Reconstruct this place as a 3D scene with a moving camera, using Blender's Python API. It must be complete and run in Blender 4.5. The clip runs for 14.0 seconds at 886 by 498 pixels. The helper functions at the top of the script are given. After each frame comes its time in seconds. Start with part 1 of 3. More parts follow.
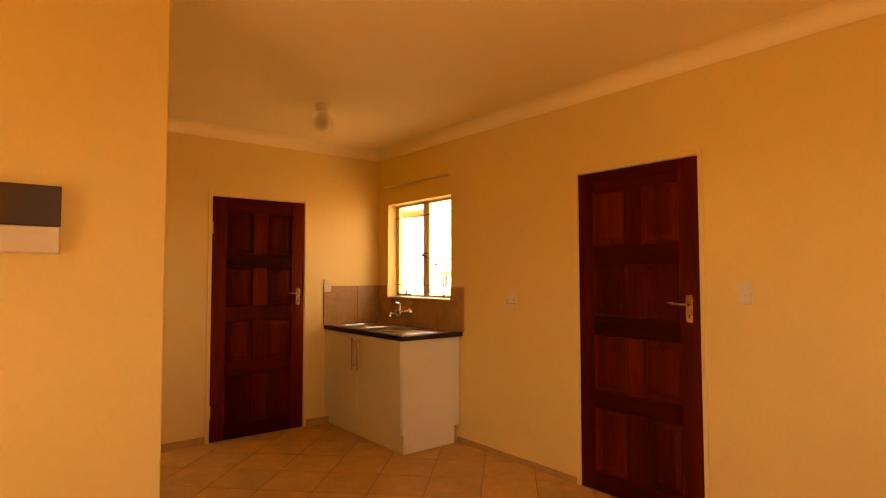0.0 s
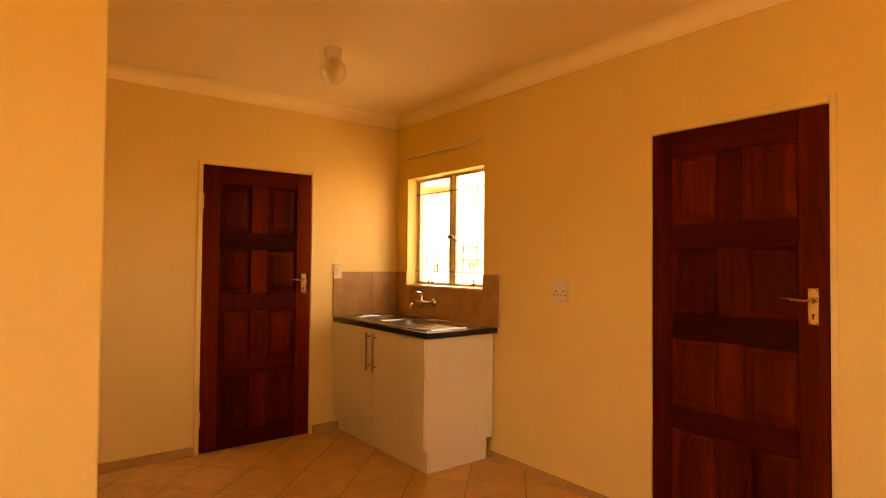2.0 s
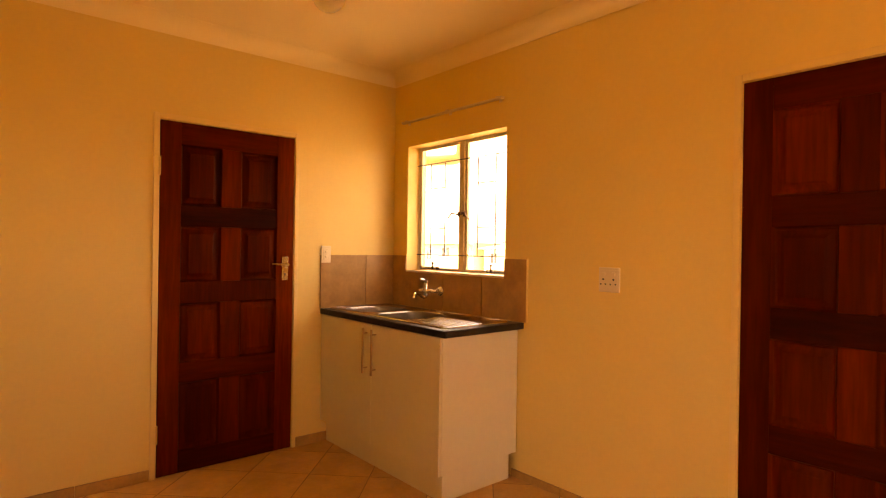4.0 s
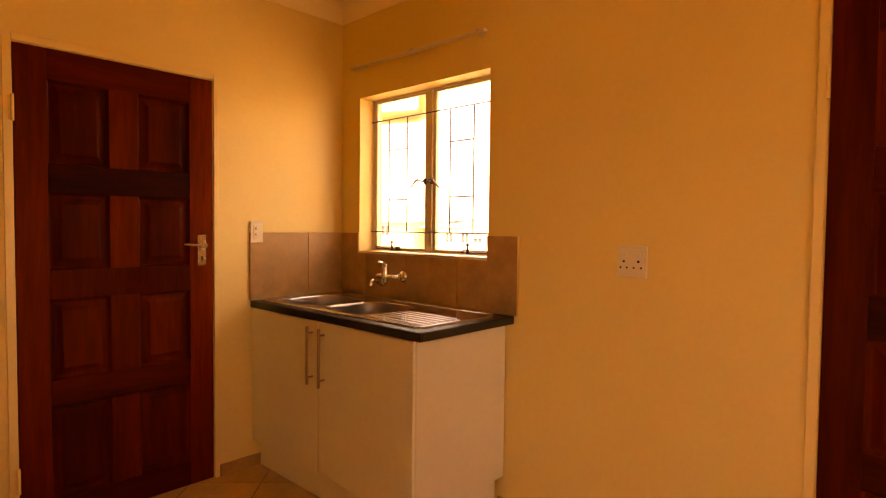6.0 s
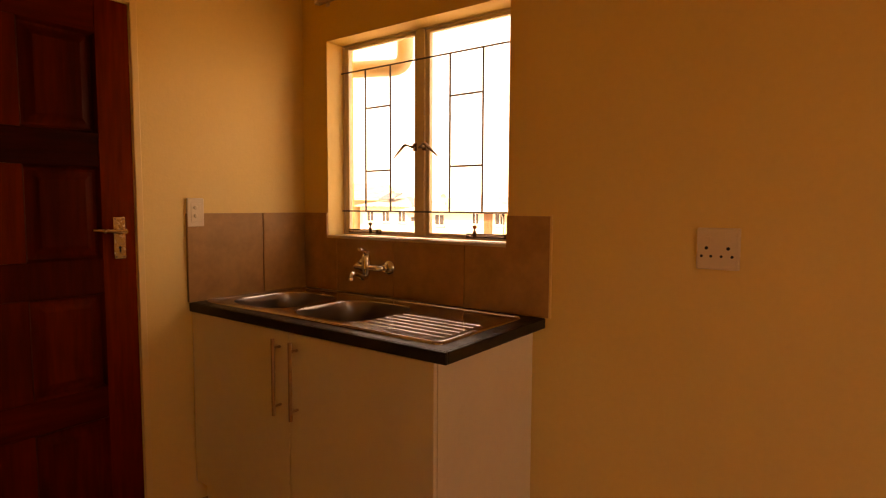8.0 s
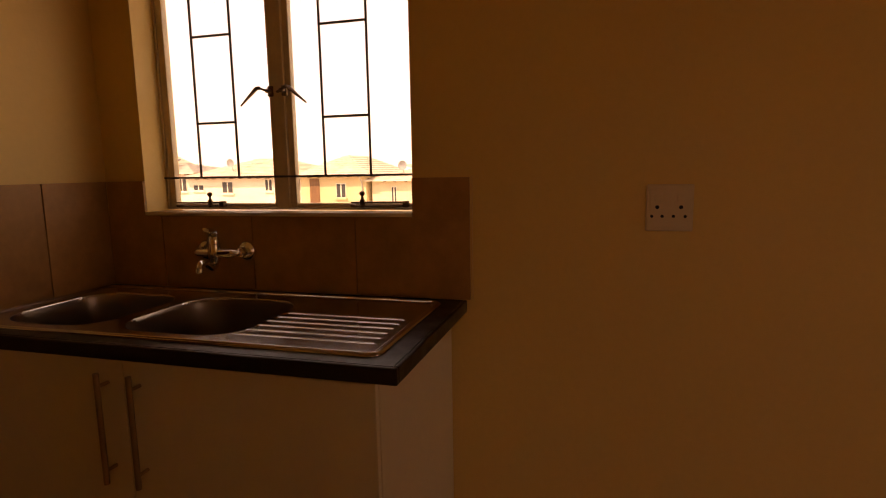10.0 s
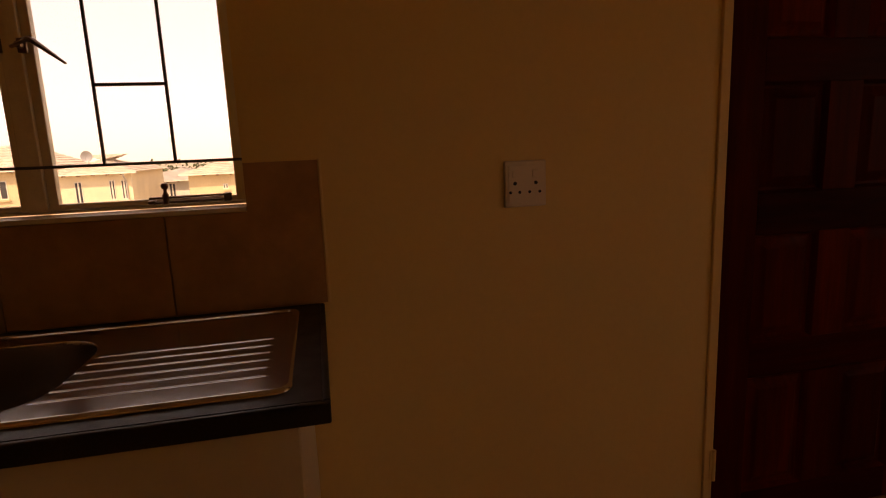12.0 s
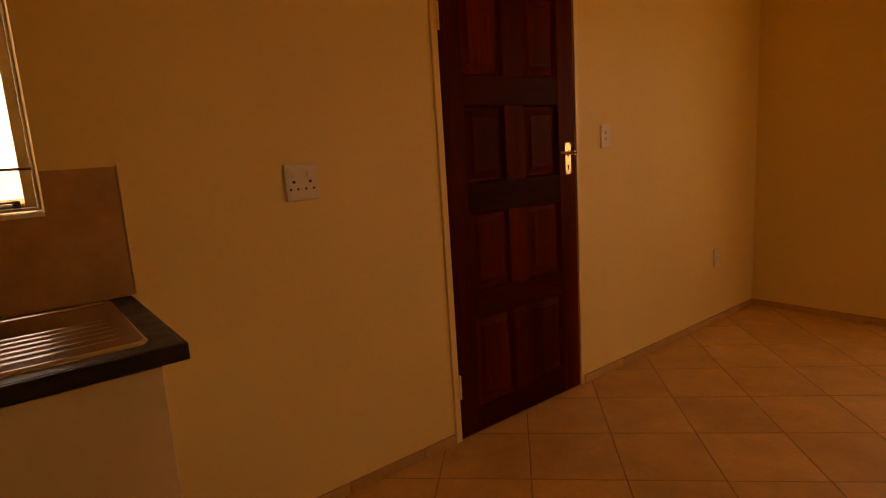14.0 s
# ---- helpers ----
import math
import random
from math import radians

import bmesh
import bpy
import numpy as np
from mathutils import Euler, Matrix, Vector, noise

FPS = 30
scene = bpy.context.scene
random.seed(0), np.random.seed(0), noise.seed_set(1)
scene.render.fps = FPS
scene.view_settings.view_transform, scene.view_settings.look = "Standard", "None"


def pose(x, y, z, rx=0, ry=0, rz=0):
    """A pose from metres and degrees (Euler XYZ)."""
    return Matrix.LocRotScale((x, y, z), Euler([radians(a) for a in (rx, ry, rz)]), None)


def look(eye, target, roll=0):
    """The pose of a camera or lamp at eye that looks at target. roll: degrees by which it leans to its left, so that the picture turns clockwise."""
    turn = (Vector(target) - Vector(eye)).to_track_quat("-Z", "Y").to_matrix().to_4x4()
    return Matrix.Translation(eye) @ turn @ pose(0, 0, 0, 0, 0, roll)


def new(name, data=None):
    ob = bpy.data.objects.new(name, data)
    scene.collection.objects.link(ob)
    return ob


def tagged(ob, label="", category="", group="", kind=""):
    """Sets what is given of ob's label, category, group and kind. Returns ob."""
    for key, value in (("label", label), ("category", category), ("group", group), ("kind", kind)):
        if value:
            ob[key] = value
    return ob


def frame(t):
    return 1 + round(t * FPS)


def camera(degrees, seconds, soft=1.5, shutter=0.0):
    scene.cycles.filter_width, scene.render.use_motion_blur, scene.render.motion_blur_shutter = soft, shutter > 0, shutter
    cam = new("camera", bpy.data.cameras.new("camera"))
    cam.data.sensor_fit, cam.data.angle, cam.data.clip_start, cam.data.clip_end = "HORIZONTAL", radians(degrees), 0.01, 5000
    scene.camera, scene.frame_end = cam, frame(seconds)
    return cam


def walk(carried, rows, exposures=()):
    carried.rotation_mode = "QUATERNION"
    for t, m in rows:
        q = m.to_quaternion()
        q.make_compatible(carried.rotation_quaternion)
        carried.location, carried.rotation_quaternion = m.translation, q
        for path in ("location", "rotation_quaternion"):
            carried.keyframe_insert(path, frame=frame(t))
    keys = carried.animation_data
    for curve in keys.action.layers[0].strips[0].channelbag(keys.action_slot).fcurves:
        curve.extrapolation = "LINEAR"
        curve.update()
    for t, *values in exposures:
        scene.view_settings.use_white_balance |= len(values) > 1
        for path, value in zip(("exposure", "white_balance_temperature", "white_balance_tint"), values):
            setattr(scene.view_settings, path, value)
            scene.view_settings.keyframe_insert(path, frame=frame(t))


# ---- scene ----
cam = camera(76.2, 14.0, soft=1.2)
PATH = [
    (0, (-0.044, 0.15, 1.372), (1.202, 1.712, 1.464), -0.1),
    (0.5, (0.048, 0.261, 1.363), (1.281, 1.834, 1.443), 0.1),
    (1, (0.137, 0.464, 1.371), (1.374, 2.034, 1.438), 0.2),
    (1.5, (0.191, 0.633, 1.345), (1.429, 2.202, 1.415), 0.4),
    (2, (0.296, 0.824, 1.355), (1.516, 2.408, 1.402), 0.5),
    (2.5, (0.327, 1.014, 1.35), (1.555, 2.593, 1.387), 0.6),
    (5, (0.709, 1.847, 1.315), (2.086, 3.297, 1.268), 0.7),
    (5.5, (0.795, 2.004, 1.309), (2.216, 3.409, 1.244), 0.5),
    (6, (0.897, 2.177, 1.309), (2.354, 3.545, 1.232), 0.6),
    (6.5, (0.965, 2.311, 1.306), (2.436, 3.664, 1.209), 0.5),
    (7, (1.022, 2.491, 1.31), (2.557, 3.767, 1.186), 0.4),
    (9.5, (1.358, 3.186, 1.292), (3.157, 4.025, 1.047), -0.4),
    (10, (1.39, 3.308, 1.294), (3.294, 3.85, 1.014), -1.0),
    (10.5, (1.462, 3.368, 1.271), (3.405, 3.741, 0.977), -1.5),
    (11, (1.526, 3.479, 1.277), (3.497, 3.586, 0.951), -2.0),
    (11.5, (1.555, 3.543, 1.284), (3.526, 3.476, 0.951), -2.1),
    (12, (1.547, 3.683, 1.288), (3.472, 3.27, 0.933), -2.4),
    (12.5, (1.492, 3.752, 1.283), (3.314, 3.013, 0.914), -2.9),
    (13, (1.423, 3.8, 1.265), (3.139, 2.84, 0.905), -3.5),
    (13.5, (1.307, 3.866, 1.27), (2.946, 2.778, 0.912), -3.8),
    (14, (1.195, 3.948, 1.254), (2.754, 2.743, 0.914), -3.7),
]
EXPOSURES = [(0.0, 3.47, 20000, 31), (2.5, 3.82, 20000, 29), (5.0, 3.80, 20000, 34), (7.2, 3.07, 20000, 39), (9.3, 1.74, 17000, 42), (11.5, 0.80, 11500, 39), (12.5, 1.2, 14000, 40), (14.0, 2.25, 20000, 36)]
walk(cam, [(t, look(eye, target, roll)) for t, eye, target, roll in PATH], EXPOSURES)

# ---- light ----
SUN_EL, SUN_AZ = 52.0, 300.0      # degrees; azimuth clockwise from +y
world = bpy.data.worlds.new("sky")
scene.world = world
world.use_nodes = True
wn = world.node_tree
sky = wn.nodes.new("ShaderNodeTexSky")
sky.sky_type = "NISHITA"
sky.sun_disc = False
sky.sun_elevation, sky.sun_rotation = radians(SUN_EL), radians(SUN_AZ)
sky.dust_density = 0.3
sky.air_density = 1.0
sky.ozone_density = 2.0
wn.nodes["Background"].inputs["Strength"].default_value = 0.12
haze = wn.nodes.new("ShaderNodeHueSaturation")       # a hazy, pale sky
haze.inputs["Saturation"].default_value = 0.85
wn.links.new(sky.outputs["Color"], haze.inputs["Color"])
veil = wn.nodes.new("ShaderNodeMix")
veil.data_type = "RGBA"
veil.inputs["Factor"].default_value = 0.55
veil.inputs[7].default_value = (5.5, 6.0, 6.9, 1)
wn.links.new(haze.outputs["Color"], veil.inputs[6])
wn.links.new(veil.outputs[2], wn.nodes["Background"].inputs["Color"])

sun = new("sun", bpy.data.lights.new("sun", "SUN"))
sun.data.energy, sun.data.angle, sun.data.color = 2.6, radians(0.5), (1.0, 0.95, 0.87)
_s = Vector((math.sin(radians(SUN_AZ)) * math.cos(radians(SUN_EL)), math.cos(radians(SUN_AZ)) * math.cos(radians(SUN_EL)), math.sin(radians(SUN_EL))))
sun.matrix_basis = look(_s * 30, (0, 0, 0))

# daylight of two unseen, assumed openings, in the south and west walls behind the walker
def daylight(at, aim, width, height, energy):
    lamp_ob = new("unseen_opening_light", bpy.data.lights.new("unseen_opening_light", "AREA"))
    lamp_ob.data.shape, lamp_ob.data.size, lamp_ob.data.size_y = "RECTANGLE", width, height
    lamp_ob.data.energy, lamp_ob.data.color = energy, (1.0, 0.86, 0.58)
    lamp_ob.matrix_basis = look(at, aim)


daylight((1.375, -0.36, 1.5), (1.375, 3.0, 1.5), 0.83, 1.1, 0.05)
daylight((-1.62, 1.61, 1.1), (3.0, 1.61, 1.1), 0.60, 1.9, 0.09)

# ---- plan, in metres ----
XE, YN, YS, XW = 3.0, 5.0, -0.29, -1.55     # east, north, south and west wall faces
XK, YP = 0.509, 2.668                         # end and face of the partition
ZC = 2.61                                    # ceiling
WT = 0.17                                    # wall thickness
D1X, D2Y, DW, DH = 1.376, 2.516, 0.815, 2.035
WY0, WY1, WZ0, WZ1 = 3.858, 4.832, 1.154, 2.060


# ---- materials ----
def material(name, base, rough=0.5, metal=0.0, var=0.0, var_scale=3.0, fine=0.0, fine_scale=60.0, bump=0.0, bump_scale=150.0,
             stretch=(1, 1, 1), rough_var=0.0, per_object=0.0, coat=0.0, spec=0.5, stains=0.0, stain_colour=(0.2, 0.13, 0.07)):
    m = bpy.data.materials.new(name)
    m.use_nodes = True
    nt = m.node_tree
    n, l = nt.nodes, nt.links
    b = n["Principled BSDF"]
    b.inputs["Roughness"].default_value = rough
    b.inputs["Metallic"].default_value = metal
    b.inputs["Coat Weight"].default_value = coat
    b.inputs["Specular IOR Level"].default_value = spec
    tc = n.new("ShaderNodeTexCoord")
    mp = n.new("ShaderNodeMapping")
    mp.inputs["Scale"].default_value = stretch
    l.new(tc.outputs["Object"], mp.inputs["Vector"])
    if per_object:
        oi = n.new("ShaderNodeObjectInfo")
        shift = n.new("ShaderNodeVectorMath")
        shift.operation = "MULTIPLY_ADD"
        shift.inputs[1].default_value = (1, 1, 1)
        comb = n.new("ShaderNodeCombineXYZ")
        mul = n.new("ShaderNodeMath")
        mul.operation = "MULTIPLY"
        mul.inputs[1].default_value = 37.0
        l.new(oi.outputs["Random"], mul.inputs[0])
        for k in range(3):
            l.new(mul.outputs[0], comb.inputs[k])
        l.new(mp.outputs[0], shift.inputs[0])
        l.new(comb.outputs[0], shift.inputs[2])
        vec = shift.outputs[0]
    else:
        vec = mp.outputs[0]

    def noise_tex(scale, detail=5.0):
        t = n.new("ShaderNodeTexNoise")
        t.inputs["Scale"].default_value = scale
        t.inputs["Detail"].default_value = detail
        l.new(vec, t.inputs["Vector"])
        return t.outputs["Fac"]

    def spread(fac, lo, hi):
        r = n.new("ShaderNodeMapRange")
        r.inputs["From Min"].default_value, r.inputs["From Max"].default_value = 0.3, 0.7
        r.inputs["To Min"].default_value, r.inputs["To Max"].default_value = lo, hi
        l.new(fac, r.inputs["Value"])
        return r.outputs["Result"]

    def times(a, c):
        q = n.new("ShaderNodeMath")
        q.operation = "MULTIPLY"
        l.new(a, q.inputs[0])
        l.new(c, q.inputs[1])
        return q.outputs[0]

    val = None
    if var:
        val = spread(noise_tex(var_scale), 1 - var, 1 + var)
    if fine:
        f = spread(noise_tex(fine_scale, 8.0), 1 - fine, 1 + fine)
        val = times(val, f) if val else f
    if per_object:
        r = n.new("ShaderNodeMapRange")
        r.inputs["To Min"].default_value, r.inputs["To Max"].default_value = 1 - per_object, 1 + per_object
        l.new(oi.outputs["Random"], r.inputs["Value"])
        val = times(val, r.outputs["Result"]) if val else r.outputs["Result"]
    if val:
        sc = n.new("ShaderNodeVectorMath")
        sc.operation = "SCALE"
        sc.inputs[0].default_value = base[:3]
        l.new(val, sc.inputs["Scale"])
        col = sc.outputs[0]
        if stains:
            mx = n.new("ShaderNodeMix")
            mx.data_type = "RGBA"
            l.new(spread(noise_tex(var_scale * 2.3, 9.0), -stains * 0.6, stains), mx.inputs["Factor"])
            l.new(col, mx.inputs[6])
            mx.inputs[7].default_value = (*stain_colour, 1)
            col = mx.outputs[2]
        l.new(col, b.inputs["Base Color"])
    else:
        b.inputs["Base Color"].default_value = (*base[:3], 1)
    if rough_var:
        l.new(spread(noise_tex(var_scale * 4 + 2), max(0.02, rough - rough_var), rough + rough_var), b.inputs["Roughness"])
    if bump:
        bp = n.new("ShaderNodeBump")
        bp.inputs["Strength"].default_value = 1.0
        bp.inputs["Distance"].default_value = bump
        l.new(noise_tex(bump_scale, 6.0), bp.inputs["Height"])
        l.new(bp.outputs["Normal"], b.inputs["Normal"])
    return m


PAINT = material("cream_wall_paint", (0.80, 0.537, 0.197), 0.6, var=0.035, var_scale=1.3, fine=0.015, fine_scale=40, bump=0.0006, bump_scale=90, rough_var=0.08)
CEIL = material("ceiling_paint", (0.91, 0.70, 0.39), 0.75, var=0.03, var_scale=1.1, bump=0.0008, bump_scale=60)
FRAME = material("cream_gloss_enamel", (0.79, 0.53, 0.215), 0.38, var=0.04, var_scale=6, bump=0.0003, bump_scale=120)
STEEL_PAINT = material("cream_steel_window_paint", (0.72, 0.58, 0.38), 0.4, var=0.06, var_scale=9, fine=0.04, bump=0.0004)
WOOD = material("dark_mahogany_stain", (0.082, 0.0095, 0.0018), 0.44, var=0.45, var_scale=1.2, fine=0.22, fine_scale=9, stretch=(7, 7, 0.6), bump=0.0003, bump_scale=20, per_object=0.35, rough_var=0.08, spec=0.03)
WOOD_H = material("dark_mahogany_stain_crosswise", (0.050, 0.0056, 0.0012), 0.44, var=0.45, var_scale=1.2, fine=0.22, fine_scale=9, stretch=(0.6, 7, 7), bump=0.0003, bump_scale=20, per_object=0.2, rough_var=0.08, spec=0.03)
WOOD_LOCK = material("almost_black_mahogany_stain", (0.032, 0.0042, 0.0011), 0.46, var=0.5, var_scale=1.4, fine=0.25, fine_scale=9, stretch=(0.8, 7, 7), bump=0.0003, bump_scale=20, per_object=0.2, rough_var=0.08, spec=0.03)
BRASS = material("lacquered_brass", (0.58, 0.40, 0.22), 0.24, 1.0, var=0.08, var_scale=20, rough_var=0.07)
DARK = material("dark_hole", (0.01, 0.008, 0.006), 0.7, var=0.1)
WHITE_PL = material("white_plastic", (0.72, 0.56, 0.37), 0.35, var=0.02, var_scale=8, bump=0.0001)
SMOKED = material("smoked_brown_plastic", (0.06, 0.035, 0.022), 0.3, var=0.1, var_scale=10)
BOARD = material("white_melamine", (0.84, 0.75, 0.55), 0.42, var=0.025, var_scale=2.5, fine=0.015, fine_scale=30, bump=0.0002)
LAMINATE = material("black_laminate", (0.026, 0.018, 0.014), 0.42, spec=0.35, var=0.2, var_scale=5, fine=0.25, fine_scale=180, bump=0.0003, bump_scale=300, rough_var=0.08)
STAINLESS = material("stainless_steel", (0.56, 0.52, 0.48), 0.17, 1.0, var=0.05, var_scale=4, rough_var=0.02)
# rougher steel for the bowls, their inner shade put into its darker colour
SATIN_SHADED = material("shaded_satin_steel", (0.33, 0.265, 0.21), 0.34, 1.0, var=0.06, var_scale=5, rough_var=0.03)
CHROME = material("chrome", (0.8, 0.78, 0.75), 0.07, 1.0, var=0.02)
NICKEL = material("brushed_nickel", (0.42, 0.30, 0.20), 0.3, 1.0, var=0.05, var_scale=30)
IRON = material("dark_iron_bar", (0.11, 0.095, 0.08), 0.5, 0.3, var=0.2, var_scale=20, bump=0.0003)
BRONZE = material("aged_bronze", (0.16, 0.09, 0.045), 0.42, 0.85, var=0.3, var_scale=30, bump=0.0004)
WALL_TILE = material("taupe_wall_tile", (0.43, 0.222, 0.088), 0.38, spec=0.25, var=0.16, var_scale=9, fine=0.06, fine_scale=40, bump=0.0003, bump_scale=30, rough_var=0.06, per_object=0.06)
FLOOR_TILE = material("beige_floor_tile", (0.67, 0.37, 0.145), 0.40, spec=0.3, var=0.13, var_scale=5, fine=0.05, fine_scale=45, bump=0.0005, bump_scale=25, rough_var=0.1, per_object=0.07, stains=0.14, stain_colour=(0.33, 0.19, 0.10))
SKIRT_TILE = material("beige_skirting_tile", (0.50, 0.26, 0.09), 0.45, spec=0.25, var=0.12, var_scale=8, fine=0.08, bump=0.0005, bump_scale=40, per_object=0.08)
GROUT = material("brown_grout", (0.36, 0.19, 0.08), 0.85, var=0.2, var_scale=12, fine=0.15, bump=0.0008)
ALU_RAIL = material("white_rail_enamel", (0.74, 0.58, 0.38), 0.4, var=0.05, var_scale=10)
PLASTER_OUT = material("yellow_outdoor_plaster", (0.68, 0.53, 0.32), 0.85, var=0.1, var_scale=0.6, fine=0.06, fine_scale=9, bump=0.004, bump_scale=20)
PLASTER_CREAM = material("cream_outdoor_plaster", (0.76, 0.64, 0.44), 0.85, var=0.1, var_scale=0.6, fine=0.06, fine_scale=9, bump=0.004, bump_scale=20)
PLASTER_PALE = material("pale_outdoor_plaster", (0.76, 0.69, 0.57), 0.85, var=0.1, var_scale=0.6, fine=0.06, fine_scale=9, bump=0.004, bump_scale=20)
ROOF_TILE = material("terracotta_grey_roof_tile", (0.56, 0.46, 0.36), 0.8, var=0.2, var_scale=1.5, fine=0.12, fine_scale=10, bump=0.004, bump_scale=15)
ROOF_GREY = material("grey_roof_tile", (0.44, 0.40, 0.35), 0.8, var=0.2, var_scale=1.5, fine=0.12, fine_scale=10, bump=0.004, bump_scale=15)
OUT_WOOD = material("brown_timber", (0.20, 0.09, 0.04), 0.6, var=0.2, var_scale=3, stretch=(4, 4, 0.6))
OUT_GLASS = material("dark_window_glass", (0.05, 0.05, 0.055), 0.12, var=0.2, var_scale=1)
GROUND = material("dry_sandy_ground", (0.42, 0.34, 0.24), 0.95, var=0.2, var_scale=0.15, fine=0.2, fine_scale=4, bump=0.02, bump_scale=6)
LEAF = material("dusty_green_leaf", (0.07, 0.085, 0.035), 0.7, var=0.3, var_scale=0.8)
SILL = material("brown_sill_tile", (0.42, 0.27, 0.15), 0.4, var=0.08, var_scale=6, bump=0.0003)
PIPE = material("weathered_downpipe_paint", (0.58, 0.47, 0.34), 0.5, var=0.10, var_scale=4)
DISH = material("grey_dish_metal", (0.30, 0.30, 0.30), 0.5, 0.3, var=0.1)


def glass_material(name, colour, rough=0.0, ior=1.45):
    m = bpy.data.materials.new(name)
    m.use_nodes = True
    b = m.node_tree.nodes["Principled BSDF"]
    b.inputs["Base Color"].default_value = (*colour, 1)
    b.inputs["Roughness"].default_value = rough
    b.inputs["Transmission Weight"].default_value = 1.0
    b.inputs["IOR"].default_value = ior
    return m


GLASS = glass_material("clear_window_glass", (0.97, 0.98, 0.97), 0.0, 1.12)
GLOBE = glass_material("frosted_globe_glass", (0.95, 0.89, 0.80), 0.36, 1.35)


# ---- mesh helpers ----
def box(bm, x0, x1, y0, y1, z0, z1, bevel=0.0, seg=2):
    vs = [bm.verts.new((x, y, z)) for x in (x0, x1) for y in (y0, y1) for z in (z0, z1)]
    fs = [bm.faces.new([vs[i] for i in q]) for q in ((0, 1, 3, 2), (4, 6, 7, 5), (0, 4, 5, 1), (2, 3, 7, 6), (0, 2, 6, 4), (1, 5, 7, 3))]
    if bevel:
        es = {e for f in fs for e in f.edges}
        bmesh.ops.bevel(bm, geom=list(es), offset=bevel, segments=seg, affect="EDGES", profile=0.5)
    return bm


def boxed(x0, x1, y0, y1, z0, z1, bevel=0.0, seg=2):
    return box(bmesh.new(), x0, x1, y0, y1, z0, z1, bevel, seg)


def lathe(bm, profile, segs=24, axis="z", at=(0, 0, 0)):
    """Turns (radius, height) pairs about an axis."""
    at = Vector(at)
    rings = []
    for r, h in profile:
        ring = []
        for i in range(segs):
            a = 2 * math.pi * i / segs
            c, s = max(r, 1e-4) * math.cos(a), max(r, 1e-4) * math.sin(a)
            p = {"z": (c, s, h), "y": (c, h, -s), "x": (h, c, s)}[axis]
            ring.append(bm.verts.new(at + Vector(p)))
        rings.append(ring)
    for a, b in zip(rings, rings[1:]):
        for i in range(segs):
            bm.faces.new((a[i], a[(i + 1) % segs], b[(i + 1) % segs], b[i]))
    bm.faces.new(list(reversed(rings[0])))
    bm.faces.new(rings[-1])
    return bm


def tube(bm, points, radius, segs=10, flat=1.0):
    """A round bar along points; radius may be a list; flat squeezes it along its second axis."""
    pts = [Vector(p) for p in points]
    rad = radius if isinstance(radius, (list, tuple)) else [radius] * len(pts)
    rings, up = [], None
    for i, p in enumerate(pts):
        d = (pts[min(i + 1, len(pts) - 1)] - pts[max(i - 1, 0)]).normalized()
        if up is None:
            up = Vector((0, 0, 1)) if abs(d.z) < 0.9 else Vector((1, 0, 0))
        side = d.cross(up).normalized()
        up = side.cross(d).normalized()
        rings.append([bm.verts.new(p + side * rad[i] * math.cos(2 * math.pi * k / segs) + up * rad[i] * flat * math.sin(2 * math.pi * k / segs)) for k in range(segs)])
    for a, b in zip(rings, rings[1:]):
        for k in range(segs):
            bm.faces.new((a[k], a[(k + 1) % segs], b[(k + 1) % segs], b[k]))
    bm.faces.new(list(reversed(rings[0])))
    bm.faces.new(rings[-1])
    return bm


def rounded(points, r, n=5):
    """A path with its inner corners rounded."""
    pts = [Vector(p) for p in points]
    out = [pts[0]]
    for a, b, c in zip(pts, pts[1:], pts[2:]):
        u, v = (a - b).normalized(), (c - b).normalized()
        q = min(r, (a - b).length * 0.45, (c - b).length * 0.45)
        for k in range(n + 1):
            s = k / n
            out.append((b + u * q) * (1 - s) ** 2 + b * 2 * s * (1 - s) + (b + v * q) * s ** 2)
    return out + [pts[-1]]


def mesh_of(name, bm, mat, smooth=True):
    bmesh.ops.recalc_face_normals(bm, faces=bm.faces)
    if smooth:
        for f in bm.faces:
            f.smooth = True
        for e in bm.edges:
            if len(e.link_faces) == 2:
                a, c = e.link_faces[0].calc_area(), e.link_faces[1].calc_area()
                turn = e.calc_face_angle(0.0)
                e.smooth = turn < 0.6 and not (turn > 0.1 and max(a, c) > 6 * min(a, c))
            else:
                e.smooth = False
    me = bpy.data.meshes.new(name)
    bm.to_mesh(me)
    bm.free()
    me.materials.append(mat)
    if smooth:
        me.update()
    return me


def part(name, bm, mat, parent, label=""):
    ob = new(name, mesh_of(name, bm, mat))
    ob.parent = parent
    if label:
        ob["label"] = label
    return ob


def solid(name, bm, mat, label="", category="", group="", kind="", m=None):
    ob = new(name, mesh_of(name, bm, mat))
    if m is not None:
        ob.matrix_basis = m
    return tagged(ob, label, category, group, kind)


def thing(name, m, label, category, group="", kind=""):
    ob = new(name)
    ob.empty_display_size = 0.1
    ob.matrix_basis = m
    return tagged(ob, label, category, group, kind)


EAST = lambda y, z=0.0: pose(XE, y, z, 0, 0, -90)     # local x runs along the wall to the right, y into it
NORTH = lambda x, z=0.0: pose(x, YN, z)


